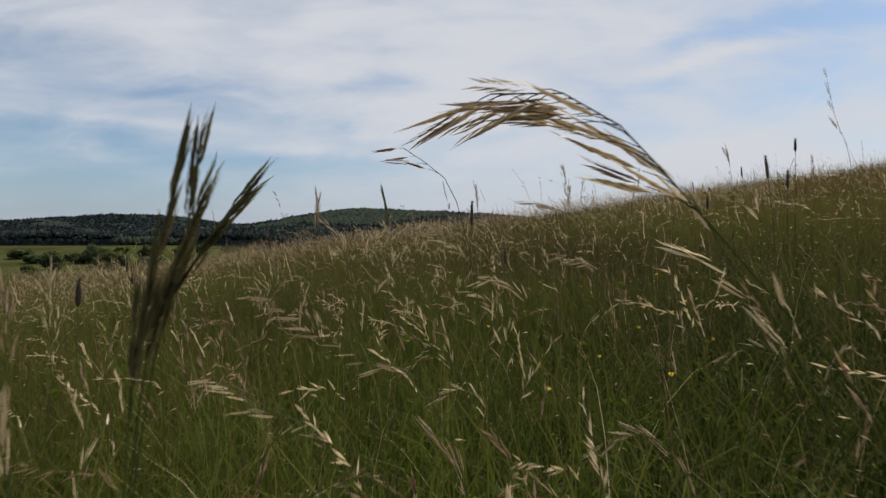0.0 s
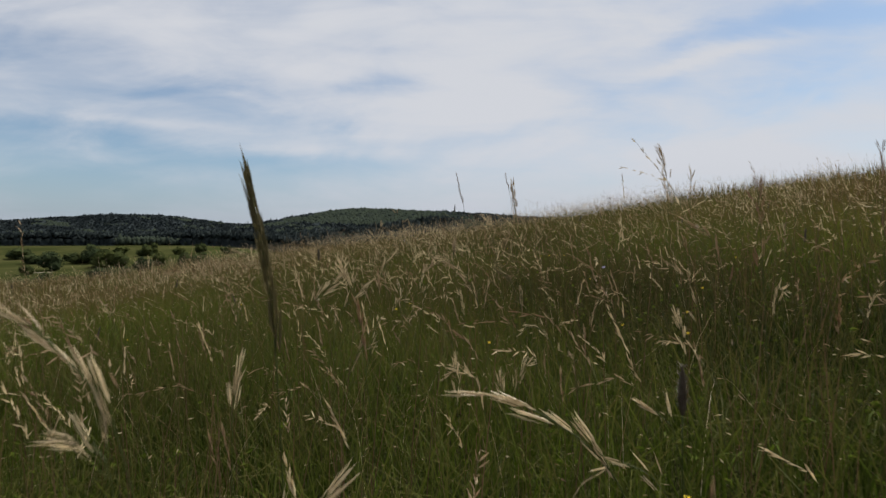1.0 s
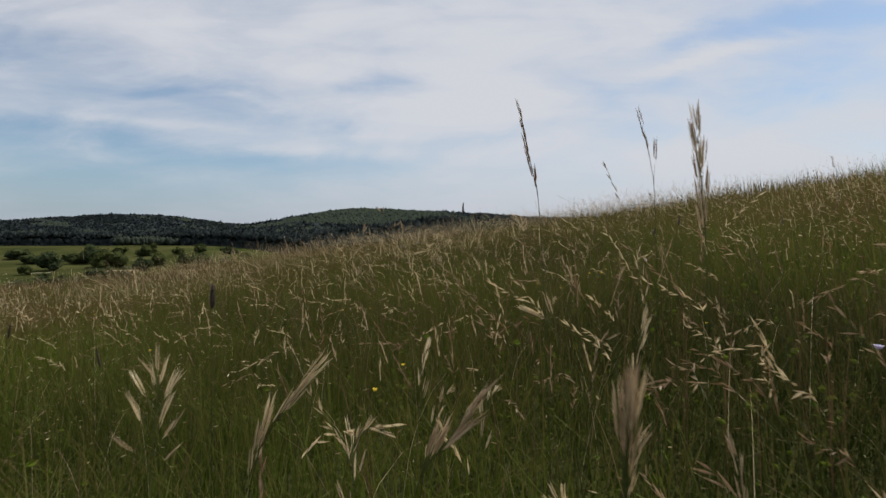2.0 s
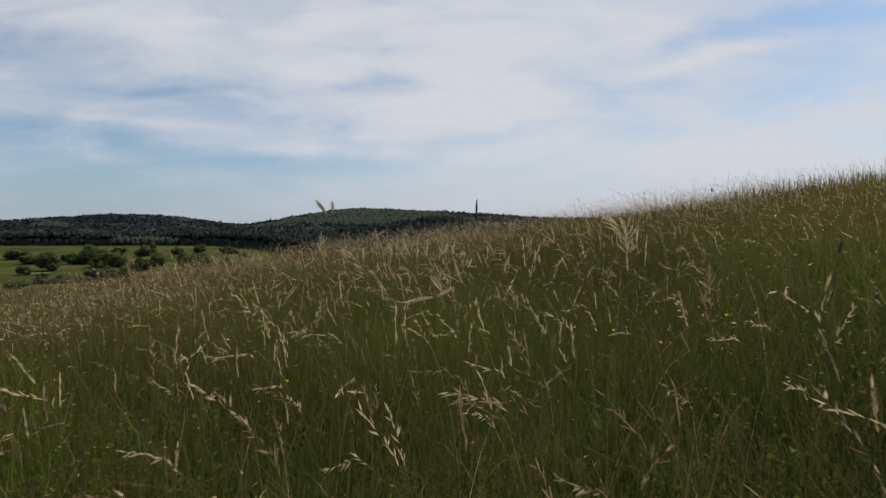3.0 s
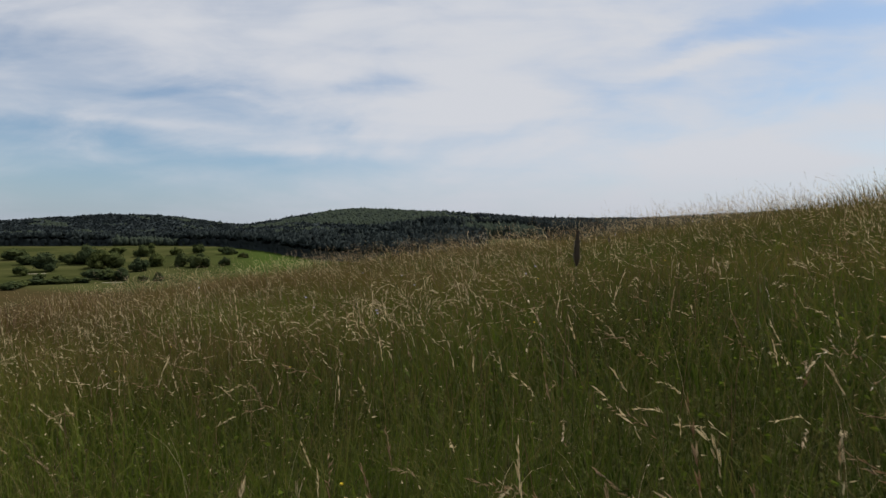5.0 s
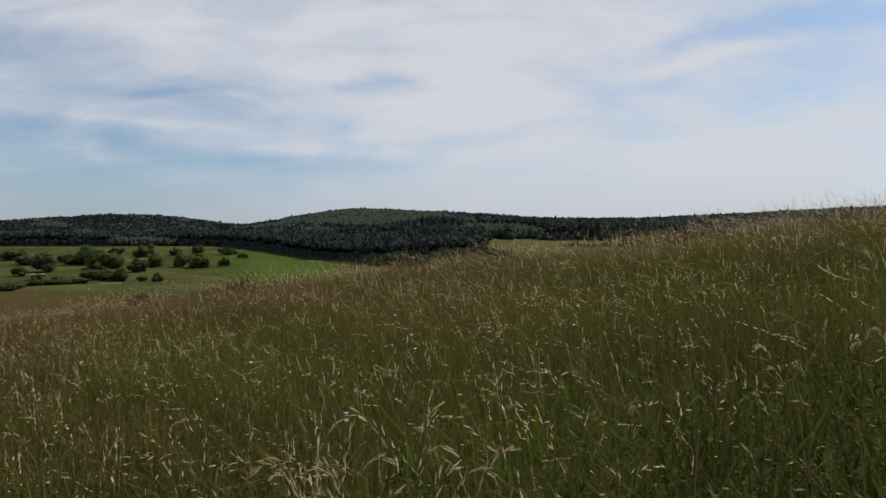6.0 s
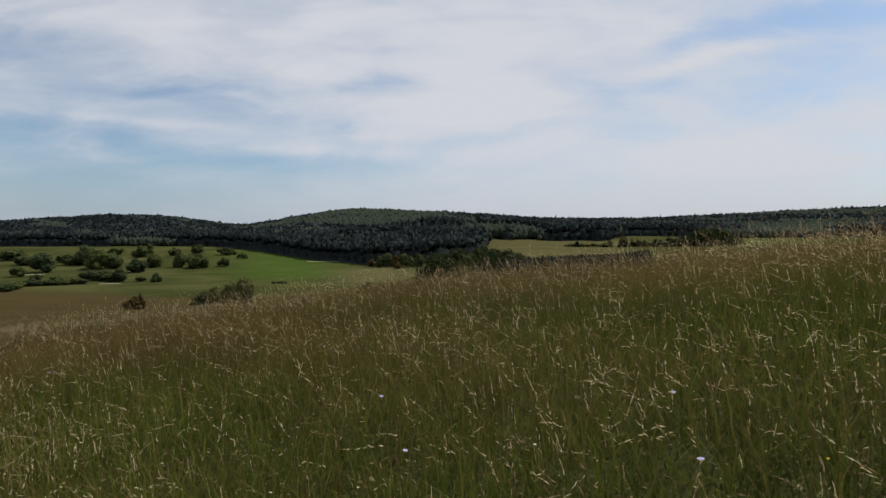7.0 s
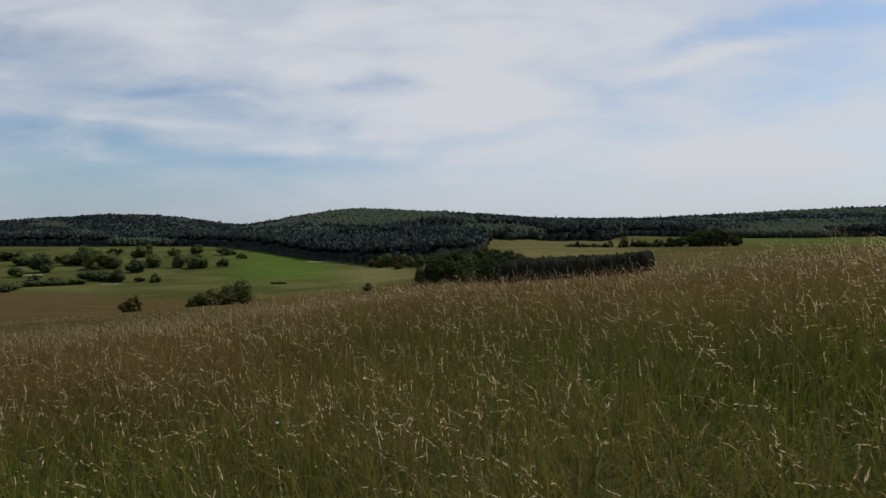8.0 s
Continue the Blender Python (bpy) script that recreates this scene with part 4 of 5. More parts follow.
def nodding(x, y, tall, way, droop, spikelets=9, length=0.028, shade=0, seed=1, open_=0.5, label="", start=0.60):
    """A brome stalk from its foot: way in degrees it nods to, droop the share of its height that bends over."""
    p0 = place(x, y, 0.01)
    d = Vector((math.cos(radians(way)), math.sin(radians(way)), 0))
    p1, p2 = p0 + Vector((0, 0, tall * 0.45)) + d * tall * 0.04, p0 + Vector((0, 0, tall * (0.86 + 0.22 * droop))) + d * tall * 0.10
    p3 = p0 + Vector((0, 0, tall * (1.0 - 0.22 * droop))) + d * tall * (0.10 + 0.30 * droop)
    return brome(bezier(p0, p1, p2, p3, 18), spikelets, length, shade, seed, open_, label, start=start)


def make_near_stalks():
    # where the glide begins
    bowed((0.66, 0.46), (0.176, 0.400, 0.839), (0.086, 0.370, 0.911), (-0.007, 0.370, 0.919), 32, 0.046, 1, 0.30, 0.00)
    bowed((0.52, 0.52), (0.300, 0.500, 0.721), (0.244, 0.500, 0.802), (0.192, 0.500, 0.891), 11, 0.036, 0, 0.35, 0.00)
    bowed((0.13, 0.95), (0.027, 0.920, 0.873), (-0.043, 0.920, 0.964), (-0.086, 0.920, 0.990), 6, 0.036, 2, 0.50, 0.60)
    bowed((-0.23, 0.40), (-0.200, 0.380, 0.706), (-0.179, 0.380, 0.824), (-0.164, 0.380, 0.890), 30, 0.034, 3, 0.08, 0.00)
    bowed((-0.25, 0.41), (-0.198, 0.390, 0.717), (-0.171, 0.390, 0.809), (-0.160, 0.390, 0.885), 30, 0.034, 3, 0.08, 0.00)
    bowed((-0.27, 0.42), (-0.196, 0.400, 0.730), (-0.158, 0.400, 0.824), (-0.127, 0.400, 0.868), 27, 0.032, 3, 0.08, 0.00)
    bowed((0.12, 0.84), (-0.019, 0.820, 0.620), (-0.111, 0.820, 0.674), (-0.258, 0.820, 0.774), 16, 0.030, 1, 0.25, 0.20)
    bowed((0.02, 0.64), (-0.108, 0.620, 0.592), (-0.190, 0.620, 0.660), (-0.254, 0.620, 0.695), 10, 0.026, 0, 0.30, 0.60)
    bowed((0.18, 1.32), (0.145, 1.300, 0.564), (0.120, 1.300, 0.692), (0.054, 1.300, 0.741), 17, 0.030, 0, 0.35, 0.00)
    bowed((0.10, 0.72), (0.032, 0.700, 0.517), (0.011, 0.700, 0.570), (-0.019, 0.700, 0.616), 15, 0.026, 1, 0.12, 0.20)
    bowed((0.91, 1.52), (0.823, 1.500, 0.836), (0.794, 1.500, 0.892), (0.784, 1.500, 0.942), 12, 0.030, 0, 0.10, 0.60)
    bowed((-0.84, 1.32), (-0.852, 1.300, 0.600), (-0.858, 1.300, 0.699), (-0.849, 1.300, 0.791), 15, 0.030, 0, 0.20, 0.20)
    bowed((-0.65, 0.92), (-0.656, 0.900, 0.617), (-0.659, 0.900, 0.685), (-0.659, 0.900, 0.795), 17, 0.030, 1, 0.25, 0.20)
    bowed((-0.43, 0.62), (-0.437, 0.600, 0.560), (-0.438, 0.600, 0.611), (-0.437, 0.600, 0.662), 17, 0.028, 0, 0.12, 0.20)
    bowed((1.15, 1.62), (1.089, 1.600, 1.048), (1.051, 1.600, 1.161), (1.022, 1.600, 1.290), 5, 0.034, 1, 0.10, 0.60)
    bowed((0.99, 2.02), (0.966, 2.000, 1.030), (0.959, 2.000, 1.086), (0.951, 2.000, 1.158), 5, 0.036, 2, 0.30, 0.60)
    bowed((1.85, 3.02), (1.857, 3.000, 1.049), (1.860, 3.000, 1.163), (1.852, 3.000, 1.276), 10, 0.036, 2, 0.15, 0.60)
    # the first metres
    bowed((0.35, 1.57), (0.229, 1.550, 0.663), (0.155, 1.550, 0.742), (0.084, 1.550, 0.746), 20, 0.038, 0, 0.22, 0.00)
    bowed((0.56, 1.62), (0.441, 1.600, 0.734), (0.367, 1.600, 0.792), (0.288, 1.600, 0.817), 17, 0.036, 1, 0.25, 0.00)
    bowed((0.48, 1.52), (0.357, 1.500, 0.853), (0.295, 1.500, 0.915), (0.204, 1.500, 0.943), 15, 0.036, 1, 0.15, 0.20)
    bowed((-0.63, 1.87), (-0.565, 1.850, 0.601), (-0.531, 1.850, 0.694), (-0.450, 1.850, 0.750), 17, 0.030, 1, 0.35, 0.00)
    bowed((-0.47, 1.87), (-0.531, 1.850, 0.584), (-0.557, 1.850, 0.660), (-0.625, 1.850, 0.684), 17, 0.030, 1, 0.35, 0.00)
    bowed((-0.48, 1.97), (-0.468, 1.950, 0.519), (-0.463, 1.950, 0.613), (-0.445, 1.950, 0.694), 15, 0.030, 0, 0.14, 0.20)
    bowed((-0.27, 2.17), (-0.249, 2.150, 0.598), (-0.243, 2.150, 0.644), (-0.215, 2.150, 0.700), 13, 0.028, 0, 0.14, 0.60)
    bowed((-0.30, 1.42), (-0.297, 1.400, 0.830), (-0.295, 1.400, 0.881), (-0.294, 1.400, 0.942), 25, 0.028, 1, 0.14, 0.00)
    bowed((-0.24, 2.37), (-0.205, 2.350, 0.717), (-0.199, 2.350, 0.757), (-0.146, 2.350, 0.830), 15, 0.032, 0, 0.20, 0.20)
    # beside the tall olive head
    bowed((-0.20, 2.47), (-0.222, 2.450, 0.876), (-0.233, 2.450, 0.985), (-0.250, 2.450, 1.075), 27, 0.036, 3, 0.09, 0.00)
    bowed((-0.29, 2.52), (-0.392, 2.500, 0.797), (-0.446, 2.500, 0.887), (-0.513, 2.500, 0.950), 17, 0.036, 0, 0.20, 0.00)
    bowed((-0.32, 2.52), (-0.401, 2.500, 0.757), (-0.418, 2.500, 0.797), (-0.452, 2.500, 0.819), 12, 0.034, 0, 0.25, 0.20)
    bowed((0.23, 2.52), (0.115, 2.500, 0.746), (0.030, 2.500, 0.834), (-0.047, 2.500, 0.863), 20, 0.036, 0, 0.20, 0.00)
    bowed((-0.36, 2.72), (-0.352, 2.700, 0.744), (-0.351, 2.700, 0.793), (-0.339, 2.700, 0.850), 12, 0.028, 0, 0.20, 0.20)
    bowed((0.28, 2.62), (0.205, 2.600, 0.763), (0.188, 2.600, 0.802), (0.165, 2.600, 0.821), 10, 0.026, 0, 0.15, 0.60)
    # the forked pale heads
    bowed((-0.23, 3.47), (-0.294, 3.450, 0.855), (-0.317, 3.450, 0.918), (-0.334, 3.450, 0.966), 17, 0.036, 0, 0.16, 0.20)
    bowed((-0.54, 3.47), (-0.422, 3.450, 0.819), (-0.385, 3.450, 0.875), (-0.338, 3.450, 0.936), 17, 0.034, 0, 0.14, 0.20)
    bowed((-0.45, 3.47), (-0.339, 3.450, 0.813), (-0.305, 3.450, 0.867), (-0.269, 3.450, 0.912), 12, 0.032, 0, 0.12, 0.20)
    bowed((0.12, 3.77), (0.045, 3.750, 0.805), (-0.002, 3.750, 0.919), (-0.047, 3.750, 0.968), 20, 0.034, 1, 0.30, 0.20)
    bowed((0.28, 3.77), (0.163, 3.750, 0.847), (0.121, 3.750, 0.915), (0.091, 3.750, 0.966), 17, 0.030, 3, 0.12, 0.20)
    bowed((-0.25, 4.07), (-0.200, 4.050, 0.879), (-0.183, 4.050, 0.947), (-0.160, 4.050, 0.992), 12, 0.030, 0, 0.25, 0.60)
    bowed((0.03, 4.07), (-0.019, 4.050, 0.890), (-0.036, 4.050, 0.952), (-0.093, 4.050, 0.983), 12, 0.030, 0, 0.30, 0.60)
    # reddish heads at the second rise
    bowed((-0.40, 4.42), (-0.335, 4.400, 0.861), (-0.306, 4.400, 0.941), (-0.273, 4.400, 0.987), 22, 0.036, 0, 0.12, 0.00)
    bowed((-0.27, 4.42), (-0.171, 4.400, 0.853), (-0.142, 4.400, 0.907), (-0.107, 4.400, 0.963), 22, 0.036, 1, 0.12, 0.20)
    bowed((-0.04, 4.18), (-0.031, 4.160, 0.954), (-0.029, 4.160, 0.995), (-0.027, 4.160, 1.025), 22, 0.030, 1, 0.14, 0.00)
    bowed((-0.54, 4.62), (-0.530, 4.600, 0.794), (-0.524, 4.600, 0.899), (-0.518, 4.600, 0.964), 20, 0.036, 0, 0.50, 0.20)
    bowed((0.29, 4.77), (0.278, 4.750, 1.075), (0.271, 4.750, 1.201), (0.262, 4.750, 1.319), 25, 0.044, 1, 0.18, 0.20)
    bowed((0.07, 4.92), (0.038, 4.900, 1.168), (0.018, 4.900, 1.277), (-0.001, 4.900, 1.373), 20, 0.030, 2, 0.06, 0.20)
    bowed((0.30, 5.02), (0.286, 5.000, 1.179), (0.276, 5.000, 1.281), (0.260, 5.000, 1.366), 6, 0.040, 2, 0.12, 0.60)
    bowed((0.15, 4.82), (0.177, 4.800, 0.875), (0.187, 4.800, 0.950), (0.198, 4.800, 1.005), 13, 0.030, 0, 0.20, 0.20)
    bowed((0.15, 4.92), (0.074, 4.900, 0.935), (0.058, 4.900, 0.971), (0.027, 4.900, 1.002), 12, 0.034, 0, 0.15, 0.60)
    # the loose heads past the first hollow
    bowed((0.47, 7.57), (0.389, 7.550, 1.189), (0.342, 7.550, 1.287), (0.305, 7.550, 1.338), 27, 0.038, 0, 0.35, 0.00)
    bowed((0.34, 7.57), (0.353, 7.550, 1.164), (0.359, 7.550, 1.257), (0.365, 7.550, 1.318), 20, 0.036, 0, 0.35, 0.20)
    bowed((0.06, 7.77), (0.078, 7.750, 0.997), (0.096, 7.750, 1.152), (0.119, 7.750, 1.236), 15, 0.030, 0, 0.15, 0.60)
    bowed((0.31, 7.67), (0.312, 7.650, 0.968), (0.314, 7.650, 1.119), (0.313, 7.650, 1.242), 3, 0.024, 0, 0.10, 0.60)
    bowed((-0.06, 7.37), (-0.182, 7.350, 1.067), (-0.241, 7.350, 1.098), (-0.291, 7.350, 1.091), 17, 0.036, 0, 0.12, 0.20)
    bowed((-0.04, 7.09), (-0.159, 7.070, 1.125), (-0.173, 7.070, 1.140), (-0.187, 7.070, 1.155), 15, 0.030, 0, 0.15, 0.20)
    bowed((-0.35, 7.27), (-0.365, 7.250, 1.161), (-0.371, 7.250, 1.217), (-0.378, 7.250, 1.254), 17, 0.030, 1, 0.12, 0.20)
    bowed((-0.25, 7.87), (-0.340, 7.850, 0.946), (-0.408, 7.850, 1.082), (-0.453, 7.850, 1.150), 12, 0.030, 0, 0.25, 0.60)
    bowed((-0.42, 7.12), (-0.464, 7.100, 1.265), (-0.474, 7.100, 1.308), (-0.492, 7.100, 1.327), 15, 0.028, 1, 0.10, 0.20)
    bowed((-0.79, 7.57), (-0.728, 7.550, 1.002), (-0.711, 7.550, 1.053), (-0.673, 7.550, 1.111), 13, 0.030, 0, 0.14, 0.20)
    bowed((-0.56, 8.04), (-0.490, 8.020, 1.222), (-0.476, 8.020, 1.258), (-0.462, 8.020, 1.297), 20, 0.030, 1, 0.12, 0.20)
    bowed((-0.46, 8.72), (-0.554, 8.700, 0.996), (-0.648, 8.700, 1.183), (-0.741, 8.700, 1.259), 17, 0.034, 0, 0.30, 0.20)
    bowed((-0.15, 8.32), (-0.114, 8.300, 1.097), (-0.108, 8.300, 1.130), (-0.099, 8.300, 1.168), 15, 0.030, 0, 0.12, 0.60)
    bowed((0.05, 8.52), (0.069, 8.500, 1.036), (0.078, 8.500, 1.121), (0.092, 8.500, 1.182), 16, 0.032, 0, 0.14, 0.60)
    bowed((0.29, 8.62), (0.266, 8.600, 1.080), (0.256, 8.600, 1.165), (0.237, 8.600, 1.198), 11, 0.032, 0, 0.20, 0.60)
    bowed((-0.71, 8.22), (-0.718, 8.200, 1.185), (-0.719, 8.200, 1.231), (-0.716, 8.200, 1.283), 15, 0.032, 0, 0.25, 0.20)
    # the pale tufts before the brow
    bowed((-0.87, 9.62), (-0.945, 9.600, 1.095), (-0.980, 9.600, 1.180), (-1.015, 9.600, 1.244), 15, 0.034, 0, 0.18, 0.60)
    bowed((-0.80, 9.67), (-0.833, 9.650, 1.072), (-0.849, 9.650, 1.161), (-0.864, 9.650, 1.228), 17, 0.030, 0, 0.28, 0.60)
    bowed((-0.72, 9.67), (-0.726, 9.650, 1.062), (-0.731, 9.650, 1.150), (-0.737, 9.650, 1.218), 12, 0.036, 0, 0.14, 0.60)
    bowed((-0.65, 9.77), (-0.642, 9.750, 1.089), (-0.638, 9.750, 1.185), (-0.633, 9.750, 1.259), 13, 0.034, 0, 0.18, 0.60)
    bowed((-0.49, 9.77), (-0.531, 9.750, 1.103), (-0.554, 9.750, 1.200), (-0.577, 9.750, 1.273), 15, 0.030, 0, 0.28, 0.60)
    bowed((-0.34, 9.82), (-0.402, 9.800, 1.094), (-0.438, 9.800, 1.195), (-0.473, 9.800, 1.271), 17, 0.036, 0, 0.14, 0.60)
    bowed((-0.40, 9.77), (-0.390, 9.750, 1.134), (-0.384, 9.750, 1.230), (-0.378, 9.750, 1.304), 12, 0.034, 0, 0.18, 0.60)
    bowed((-0.35, 9.77), (-0.338, 9.750, 1.120), (-0.330, 9.750, 1.217), (-0.322, 9.750, 1.290), 13, 0.030, 0, 0.28, 0.60)
    bowed((-0.29, 9.52), (-0.233, 9.500, 1.115), (-0.211, 9.500, 1.191), (-0.189, 9.500, 1.249), 15, 0.036, 0, 0.14, 0.60)
    bowed((-0.19, 9.57), (-0.162, 9.550, 1.115), (-0.152, 9.550, 1.196), (-0.141, 9.550, 1.257), 17, 0.034, 0, 0.18, 0.60)
    bowed((-0.27, 9.42), (-0.248, 9.400, 1.107), (-0.238, 9.400, 1.175), (-0.228, 9.400, 1.228), 12, 0.030, 0, 0.28, 0.60)
    bowed((-0.39, 9.37), (-0.378, 9.350, 1.103), (-0.372, 9.350, 1.167), (-0.366, 9.350, 1.216), 13, 0.036, 0, 0.14, 0.60)
    bowed((-0.31, 9.42), (-0.310, 9.400, 1.107), (-0.312, 9.400, 1.175), (-0.313, 9.400, 1.228), 15, 0.034, 0, 0.18, 0.60)
    bowed((0.32, 9.67), (0.342, 9.650, 1.138), (0.355, 9.650, 1.226), (0.368, 9.650, 1.293), 17, 0.030, 0, 0.28, 0.60)
    bowed((0.62, 10.07), (0.605, 10.050, 1.177), (0.595, 10.050, 1.298), (0.585, 10.050, 1.390), 12, 0.036, 0, 0.14, 0.60)
    for k, (x, y, tall, way, droop, shade) in enumerate(((0.36, 0.66, 0.60, 165, 0.6, 1), (0.44, 0.62, 0.56, 10, 0.6, 1), (0.24, 0.80, 0.50, 170, 0.8, 1), (0.16, 1.1, 0.55, 180, 0.6, 0), (-0.30, 0.95, 0.50, 0, 0.8, 1), (-0.26, 1.05, 0.46, 10, 0.9, 1), (0.62, 0.9, 0.62, 170, 0.6, 1), (0.55, 0.95, 0.6, 20, 0.5, 1))):
        nodding(x, y, tall, way, droop, 12, 0.026, shade, 300 + k, 0.3, "brome stalk with dull reddish drooping spikelets" if shade else "")
    rows = ((1.06, 4.6, 1.06, 150, 0.10, 30, 0.048, 1, 0.35), (1.04, 4.62, 0.98, 60, 0.12, 18, 0.040, 1, 0.45), (0.69, 3.27, 0.90, 80, 0.10, 20, 0.036, 2, 0.40), (0.66, 3.25, 0.82, 150, 0.20, 12, 0.034, 2, 0.40), (1.02, 3.4, 0.86, 40, 0.10, 14, 0.034, 2, 0.30), (1.12, 3.5, 0.95, 60, 0.08, 14, 0.036, 2, 0.25), (-0.25, 4.55, 0.66, 100, 0.3, 12, 0.030, 0, 0.4), (0.49, 8.9, 0.66, 60, 0.2, 9, 0.026, 0, 0.35),
            (-0.52, 10.05, 0.78, 100, 0.3, 10, 0.03, 0, 0.4), (-0.45, 9.8, 0.70, 200, 0.4, 9, 0.03, 0, 0.4), (-0.62, 9.9, 0.66, 40, 0.3, 9, 0.028, 0, 0.4), (-0.16, 9.72, 0.62, 140, 0.4, 10, 0.03, 0, 0.45),
            (-0.20, 9.95, 0.70, 20, 0.25, 10, 0.03, 0, 0.35), (-0.30, 9.65, 0.60, 180, 0.3, 9, 0.03, 0, 0.35), (0.05, 9.8, 0.58, 160, 0.5, 9, 0.028, 0, 0.4), (-0.05, 10.1, 0.66, 90, 0.2, 9, 0.03, 0, 0.3), (0.15, 9.9, 0.60, 30, 0.6, 9, 0.03, 0, 0.4),
            (-0.42, 1.15, 0.52, 10, 0.7, 10, 0.026, 1, 0.4), (0.62, 1.6, 0.60, 190, 0.8, 12, 0.026, 0, 0.4), (0.10, 1.55, 0.54, 200, 0.7, 11, 0.026, 0, 0.4), (-0.36, 2.1, 0.52, 170, 0.9, 10, 0.028, 0, 0.45), (0.34, 2.75, 0.56, 160, 0.9, 12, 0.030, 0, 0.4),
            (-0.34, 3.75, 0.66, 60, 0.35, 12, 0.030, 0, 0.4), (-0.42, 3.70, 0.60, 30, 0.5, 10, 0.030, 1, 0.4), (0.30, 3.5, 0.62, 140, 0.6, 11, 0.028, 0, 0.4), (0.62, 3.3, 0.74, 150, 0.3, 11, 0.028, 1, 0.35), (-0.10, 4.9, 0.60, 60, 0.3, 11, 0.03, 0, 0.35), (0.14, 5.15, 0.62, 30, 0.25, 11, 0.03, 1, 0.35),
            (0.42, 5.35, 0.74, 100, 0.15, 11, 0.03, 0, 0.3), (-0.48, 5.6, 0.62, 180, 0.6, 10, 0.028, 0, 0.4), (-0.9, 1.5, 0.66, 80, 0.2, 12, 0.03, 1, 0.3), (-1.15, 1.7, 0.68, 90, 0.1, 12, 0.03, 0, 0.3), (-0.62, 0.95, 0.50, 80, 0.1, 10, 0.03, 0, 0.3), (-0.1, 8.6, 0.60, 10, 0.8, 10, 0.028, 0, 0.35))
    for k, (x, y, tall, way, droop, n, length, shade, spread) in enumerate(rows):
        nodding(x, y, tall, way, droop, n, length if y < 9.5 else length * 1.2, shade, 30 + k, spread, "upright brome stalk with dull reddish spikelets" if shade == 1 else "")

    g = random.Random(17)
    for cx, cy, wx, wy, count, low, high in ((-0.30, 10.1, 0.55, 0.55, 15, 0.48, 0.70), (-0.62, 13.05, 0.30, 0.22, 16, 0.74, 0.92), (1.6, 14.4, 0.35, 0.30, 11, 0.50, 0.66), (0.25, 18.7, 0.9, 0.8, 12, 0.50, 0.68), (1.05, 8.3, 0.4, 0.4, 6, 0.5, 0.66), (0.1, 3.6, 0.3, 0.25, 5, 0.40, 0.52), (0.15, 10.35, 0.5, 0.5, 14, 0.48, 0.70), (-0.6, 2.15, 0.25, 0.3, 6, 0.44, 0.58), (-0.15, 2.7, 0.3, 0.35, 5, 0.40, 0.52), (0.7, 3.95, 0.4, 0.4, 3, 0.48, 0.62), (-0.05, 4.75, 0.35, 0.4, 7, 0.46, 0.64), (0.5, 9.15, 0.35, 0.3, 6, 0.48, 0.64), (-1.1, 8.9, 0.3, 0.3, 5, 0.48, 0.64), (-0.8, 9.9, 0.4, 0.4, 7, 0.48, 0.66)):
        for k in range(count):
            x, y = cx + g.gauss(0, wx * 0.6), cy + g.gauss(0, wy * 0.6)
            nodding(x, y, g.uniform(low, high), g.uniform(0, 360), g.uniform(0.05, 0.7), g.randint(11, 18), g.uniform(0.026, 0.036), 0 if g.random() < 0.75 else 1, g.randint(0, 9999), g.uniform(0.2, 0.4))


def spike_stalk(x, y, tall, ear, thick, lean=0.0, seed=0, label="", name="spike_grass"):
    """A stiff stalk with one dense, dark, rough cylinder of flowers."""
    g = random.Random(seed)
    plant = new(name)
    plant.location = place(x, y, 0.01)
    line = [Vector((lean * (i / 8) ** 2, 0.2 * lean * (i / 8) ** 2, tall * i / 8)) for i in range(9)]
    part("stem", tube(bmesh.new(), line, [0.0017 - 0.0007 * i / 8 for i in range(9)], 5), STALK, plant, tone=0.15, smooth=True)
    bm = bmesh.new()
    top = line[-1] - line[-2]
    d = top.normalized()
    e = [line[-1] + d * ear * f for f in (-0.25, -0.12, 0.1, 0.35, 0.6, 0.75)]
    tube(bm, e, [thick * f for f in (0.35, 0.9, 1.0, 0.85, 0.55, 0.12)], 8)
    for k in range(150):
        f, a = g.random(), g.uniform(0, 6.28)
        r = thick * (1.0 - 0.6 * f)
        p = e[1].lerp(e[-1], f) + Vector((math.cos(a) * r, math.sin(a) * r, 0))
        o = Vector((math.cos(a), math.sin(a), 0.9)) * thick * g.uniform(0.6, 1.5)
        w = Vector((-math.sin(a), math.cos(a), 0)) * thick * 0.2
        bm.faces.new([bm.verts.new(q) for q in (p - w, p + w, p + o)])
    part("ear", bm, SPIKE, plant, "dense dark brown flower spike", 0.4)
    return tagged(plant, label or "stiff dark flower spike on a thin stalk", "grass", "dark flower spikes in the meadow")


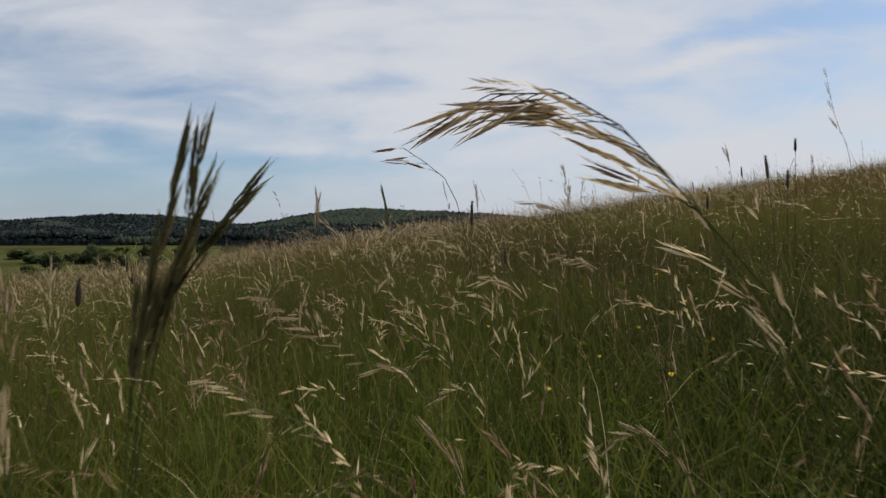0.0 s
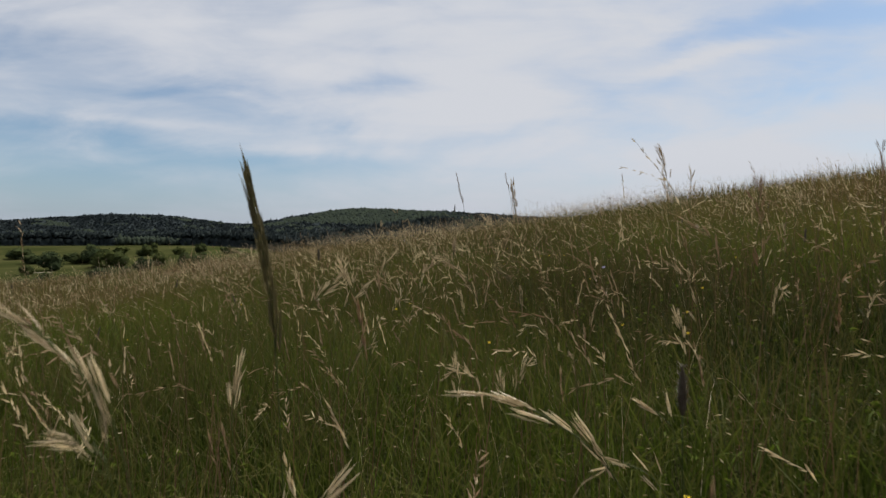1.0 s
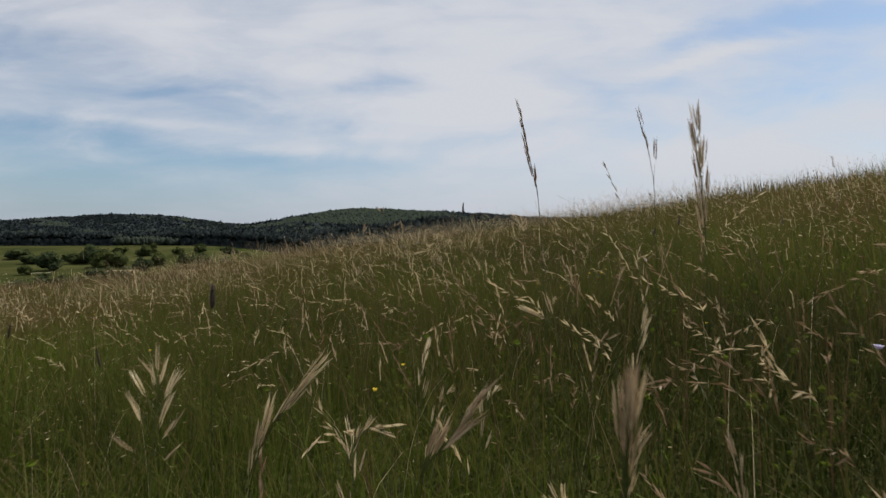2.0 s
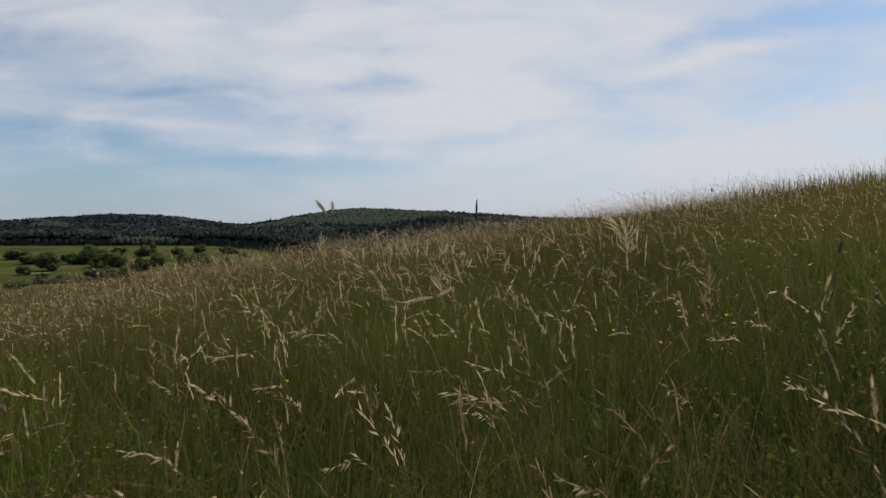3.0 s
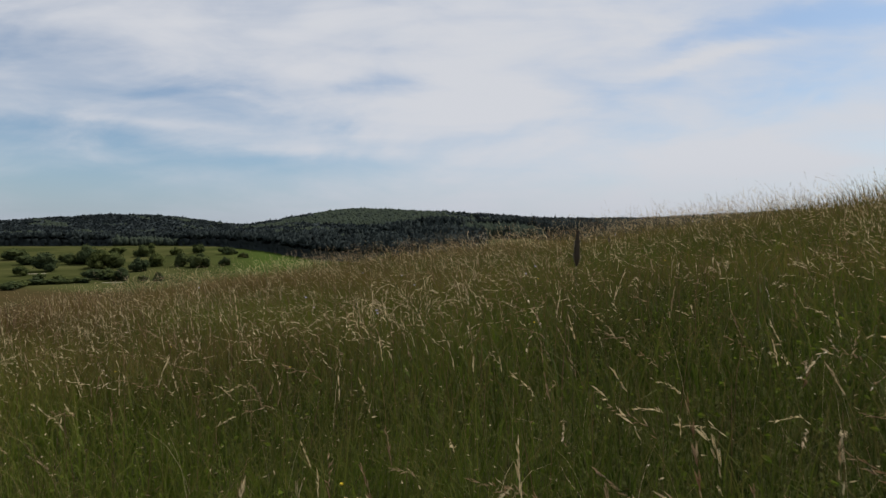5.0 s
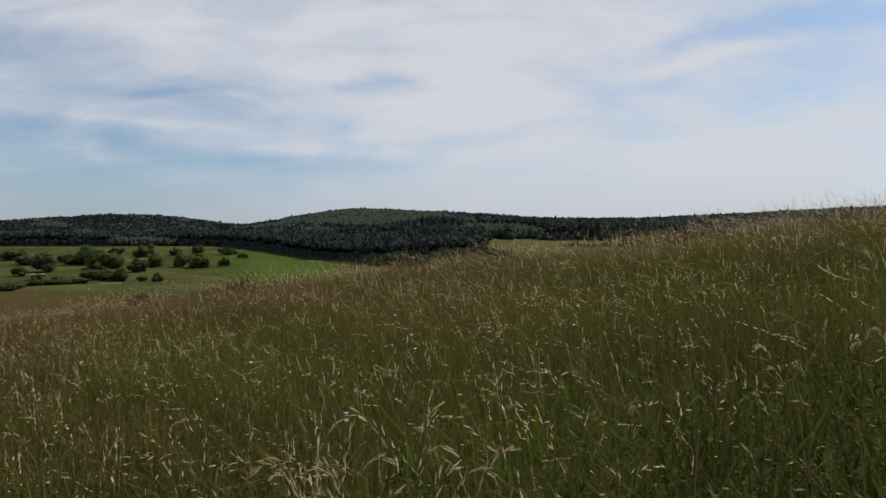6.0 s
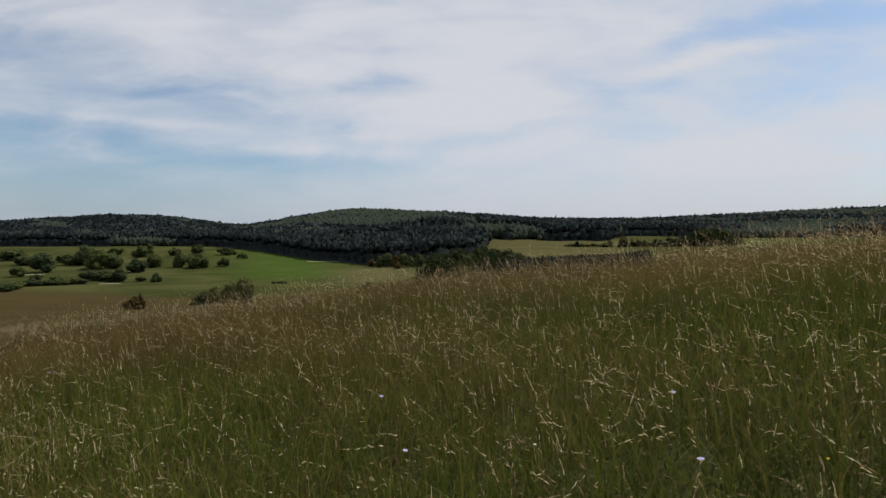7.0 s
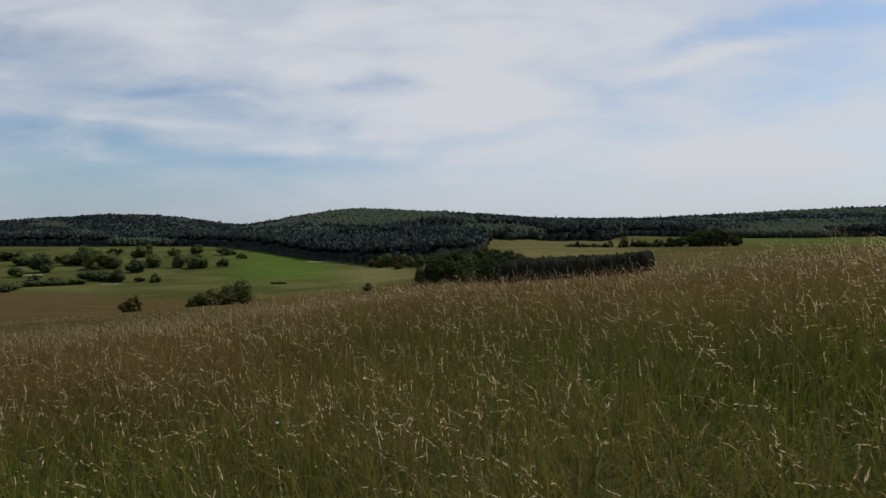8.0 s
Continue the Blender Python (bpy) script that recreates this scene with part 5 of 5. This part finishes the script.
def make_spikes():
    for k, (x, y, tall, ear, thick, lean) in enumerate(((0.10, 11.6, 0.98, 0.13, 0.010, 0.02), (-1.23, 2.0, 0.70, 0.09, 0.009, 0.01), (0.085, 1.98, 0.80, 0.085, 0.0055, 0.01), (0.29, 2.8, 0.58, 0.075, 0.006, 0.0), (-0.08, 2.35, 0.36, 0.07, 0.004, -0.03), (1.9, 3.3, 0.75, 0.10, 0.007, 0.0), (1.3, 2.3, 0.82, 0.09, 0.006, -0.06), (1.35, 3.1, 0.70, 0.06, 0.007, 0.02), (2.3, 4.0, 0.74, 0.07, 0.008, 0.0))):
        spike_stalk(x, y, tall, ear, thick, lean, 60 + k)
    g = random.Random(8)
    for k in range(26):
        y = g.uniform(3.0, 20.0)
        x = g.choice((-1, 1)) * g.uniform(0.5, 0.55 * y + 0.6)
        spike_stalk(x, y, g.uniform(0.45, 0.85), g.uniform(0.04, 0.09), g.uniform(0.004, 0.008), g.uniform(-0.08, 0.08), 90 + k)
    spike_stalk(1.53, 2.6, 0.92, 0.06, 0.005, 0.0, 130)
    for k in range(16):
        y = g.uniform(2.6, 7.5)
        nodding(1.0 + g.uniform(0.0, 0.42 * y), y, g.uniform(0.72, 0.92), g.uniform(0, 360), g.uniform(0.05, 0.25), g.randint(6, 12), g.uniform(0.028, 0.036), g.choice((1, 2, 2)), 700 + k, g.uniform(0.15, 0.4), "dark brome head standing above the meadow")


make_near_stalks()
make_spikes()


# ---- flowers ----
def petal_material(name, colour, edge):
    m, n = material(name)
    pos = n.add("ShaderNodeNewGeometry").outputs["Position"]
    c = n.mix(n.noise(pos, 180.0, 2.0), (*colour, 1), (*edge, 1))
    body = n.add("ShaderNodeBsdfPrincipled", None, Base_Color=c, Roughness=0.6, Specular_IOR_Level=0.2)
    glow = n.add("ShaderNodeBsdfTranslucent", None, Color=c)
    out = n.add("ShaderNodeMixShader", None, i0=0.35, i1=body.outputs[0], i2=glow.outputs[0])
    n.add("ShaderNodeOutputMaterial", None, Surface=out.outputs[0])
    return m


YELLOW = petal_material("yellow_petal", (0.75, 0.55, 0.02), (0.85, 0.66, 0.05))
LILAC = petal_material("lilac_petal", (0.40, 0.37, 0.55), (0.52, 0.48, 0.66))
WHITE = petal_material("white_petal", (0.72, 0.70, 0.60), (0.80, 0.80, 0.74))


def flower(name, tall, size, petals, petal_mat, heart_mat, rise, label, group):
    """A meadow flower: bent stem, ring of petals, domed heart."""
    plant = new(name)
    top = Vector((0.04 * tall, 0.02 * tall, tall))
    part("stem", tube(bmesh.new(), [Vector((0, 0, -0.01)), Vector((0.0, 0.01, tall * 0.5)), top], [0.0016, 0.0013, 0.0010], 5), BLADE, plant, tone=0.5, smooth=True)
    me = bpy.data.meshes.new("petal")
    bm = bmesh.new()
    w = 2.6 * size / petals
    v = [bm.verts.new(q) for q in ((0.1 * size, 0, 0), (0.32 * size, -w * 0.5, rise * 0.6 * size), (0.5 * size, -w * 0.25, rise * size), (0.5 * size, w * 0.25, rise * size), (0.32 * size, w * 0.5, rise * 0.6 * size))]
    bm.faces.new(v)
    bm.to_mesh(me)
    bm.free()
    bm = bmesh.new()
    bmesh.ops.create_uvsphere(bm, u_segments=8, v_segments=5, radius=0.2 * size if heart_mat is not petal_mat else 0.36 * size, matrix=Matrix.Translation(top) @ Matrix.Diagonal((1, 1, 0.55, 1)))
    head = part("flower_head", bm, heart_mat, plant, smooth=True)
    for k in range(petals):
        link_part("petal", me, petal_mat, head, at=Matrix.Translation(top) @ pose(0, 0, 0, 0, 0, 360 * k / petals))
    return tagged(plant, label, "flower", group)


def make_flowers():
    g = random.Random(12)
    kinds = ((flower("yellow_flower", 0.27, 0.017, 5, YELLOW, YELLOW, 0.35, "small bright yellow flower low in the grass", "yellow flowers in the meadow"),
              [(1.0, 8.55), (1.22, 8.5), (0.62, 8.6), (-0.68, 8.4), (-0.9, 8.3), (0.50, 8.75), (1.35, 9.2), (0.55, 2.2), (0.75, 2.4), (0.9, 2.0), (1.05, 2.6), (0.30, 1.9), (0.66, 1.75), (1.2, 3.0), (1.3, 3.7), (0.4, 3.1), (0.2, 3.0), (1.0, 4.5), (1.2, 4.9), (0.8, 4.7), (1.4, 5.3), (0.2, 4.6), (-0.9, 10.2), (-0.5, 10.0), (0.6, 10.5), (0.9, 10.9)], 34, (0.2, 17.5)),
             (flower("lilac_flower", 0.56, 0.026, 10, LILAC, LILAC, 0.15, "round lilac scabious flower on a thin stalk", "lilac flowers in the meadow"),
              [(-0.90, 14.09), (-0.79, 14.12), (-1.8, 15.5), (-1.45, 15.1), (-0.85, 14.7), (0.55, 15.6), (0.757, 5.10), (0.7, 16.6), (-0.9, 17.0), (2.2, 18.5), (-0.75, 16.2)], 5, (15, 21)),
             (flower("white_flower", 0.50, 0.018, 9, WHITE, YELLOW, 0.1, "small cream-white flower above the grass", "white flowers in the meadow"),
              [(-0.10, 16.26), (-0.93, 15.6), (1.6, 17.2), (-1.6, 15.4), (0.35, 17.3)], 5, (15, 21)))
    for first, spots, more, (lo, hi) in kinds:
        for k in range(more):
            y = g.uniform(lo, hi)
            spots.append((g.choice((-1, 1)) * g.uniform(0.25, 0.3 * y + 1.2), y))
        for k, (x, y) in enumerate(spots):
            m = Matrix.LocRotScale(place(x, y), Euler((g.uniform(-0.15, 0.25), g.uniform(-0.2, 0.2), g.uniform(0, 6))), None)
            f = g.uniform(0.8, 1.2)
            ob = first if k == 0 else copy_thing(first, m)
            ob.matrix_basis = m @ Matrix.Diagonal((f, f, g.uniform(0.85, 1.15), 1))


make_flowers()
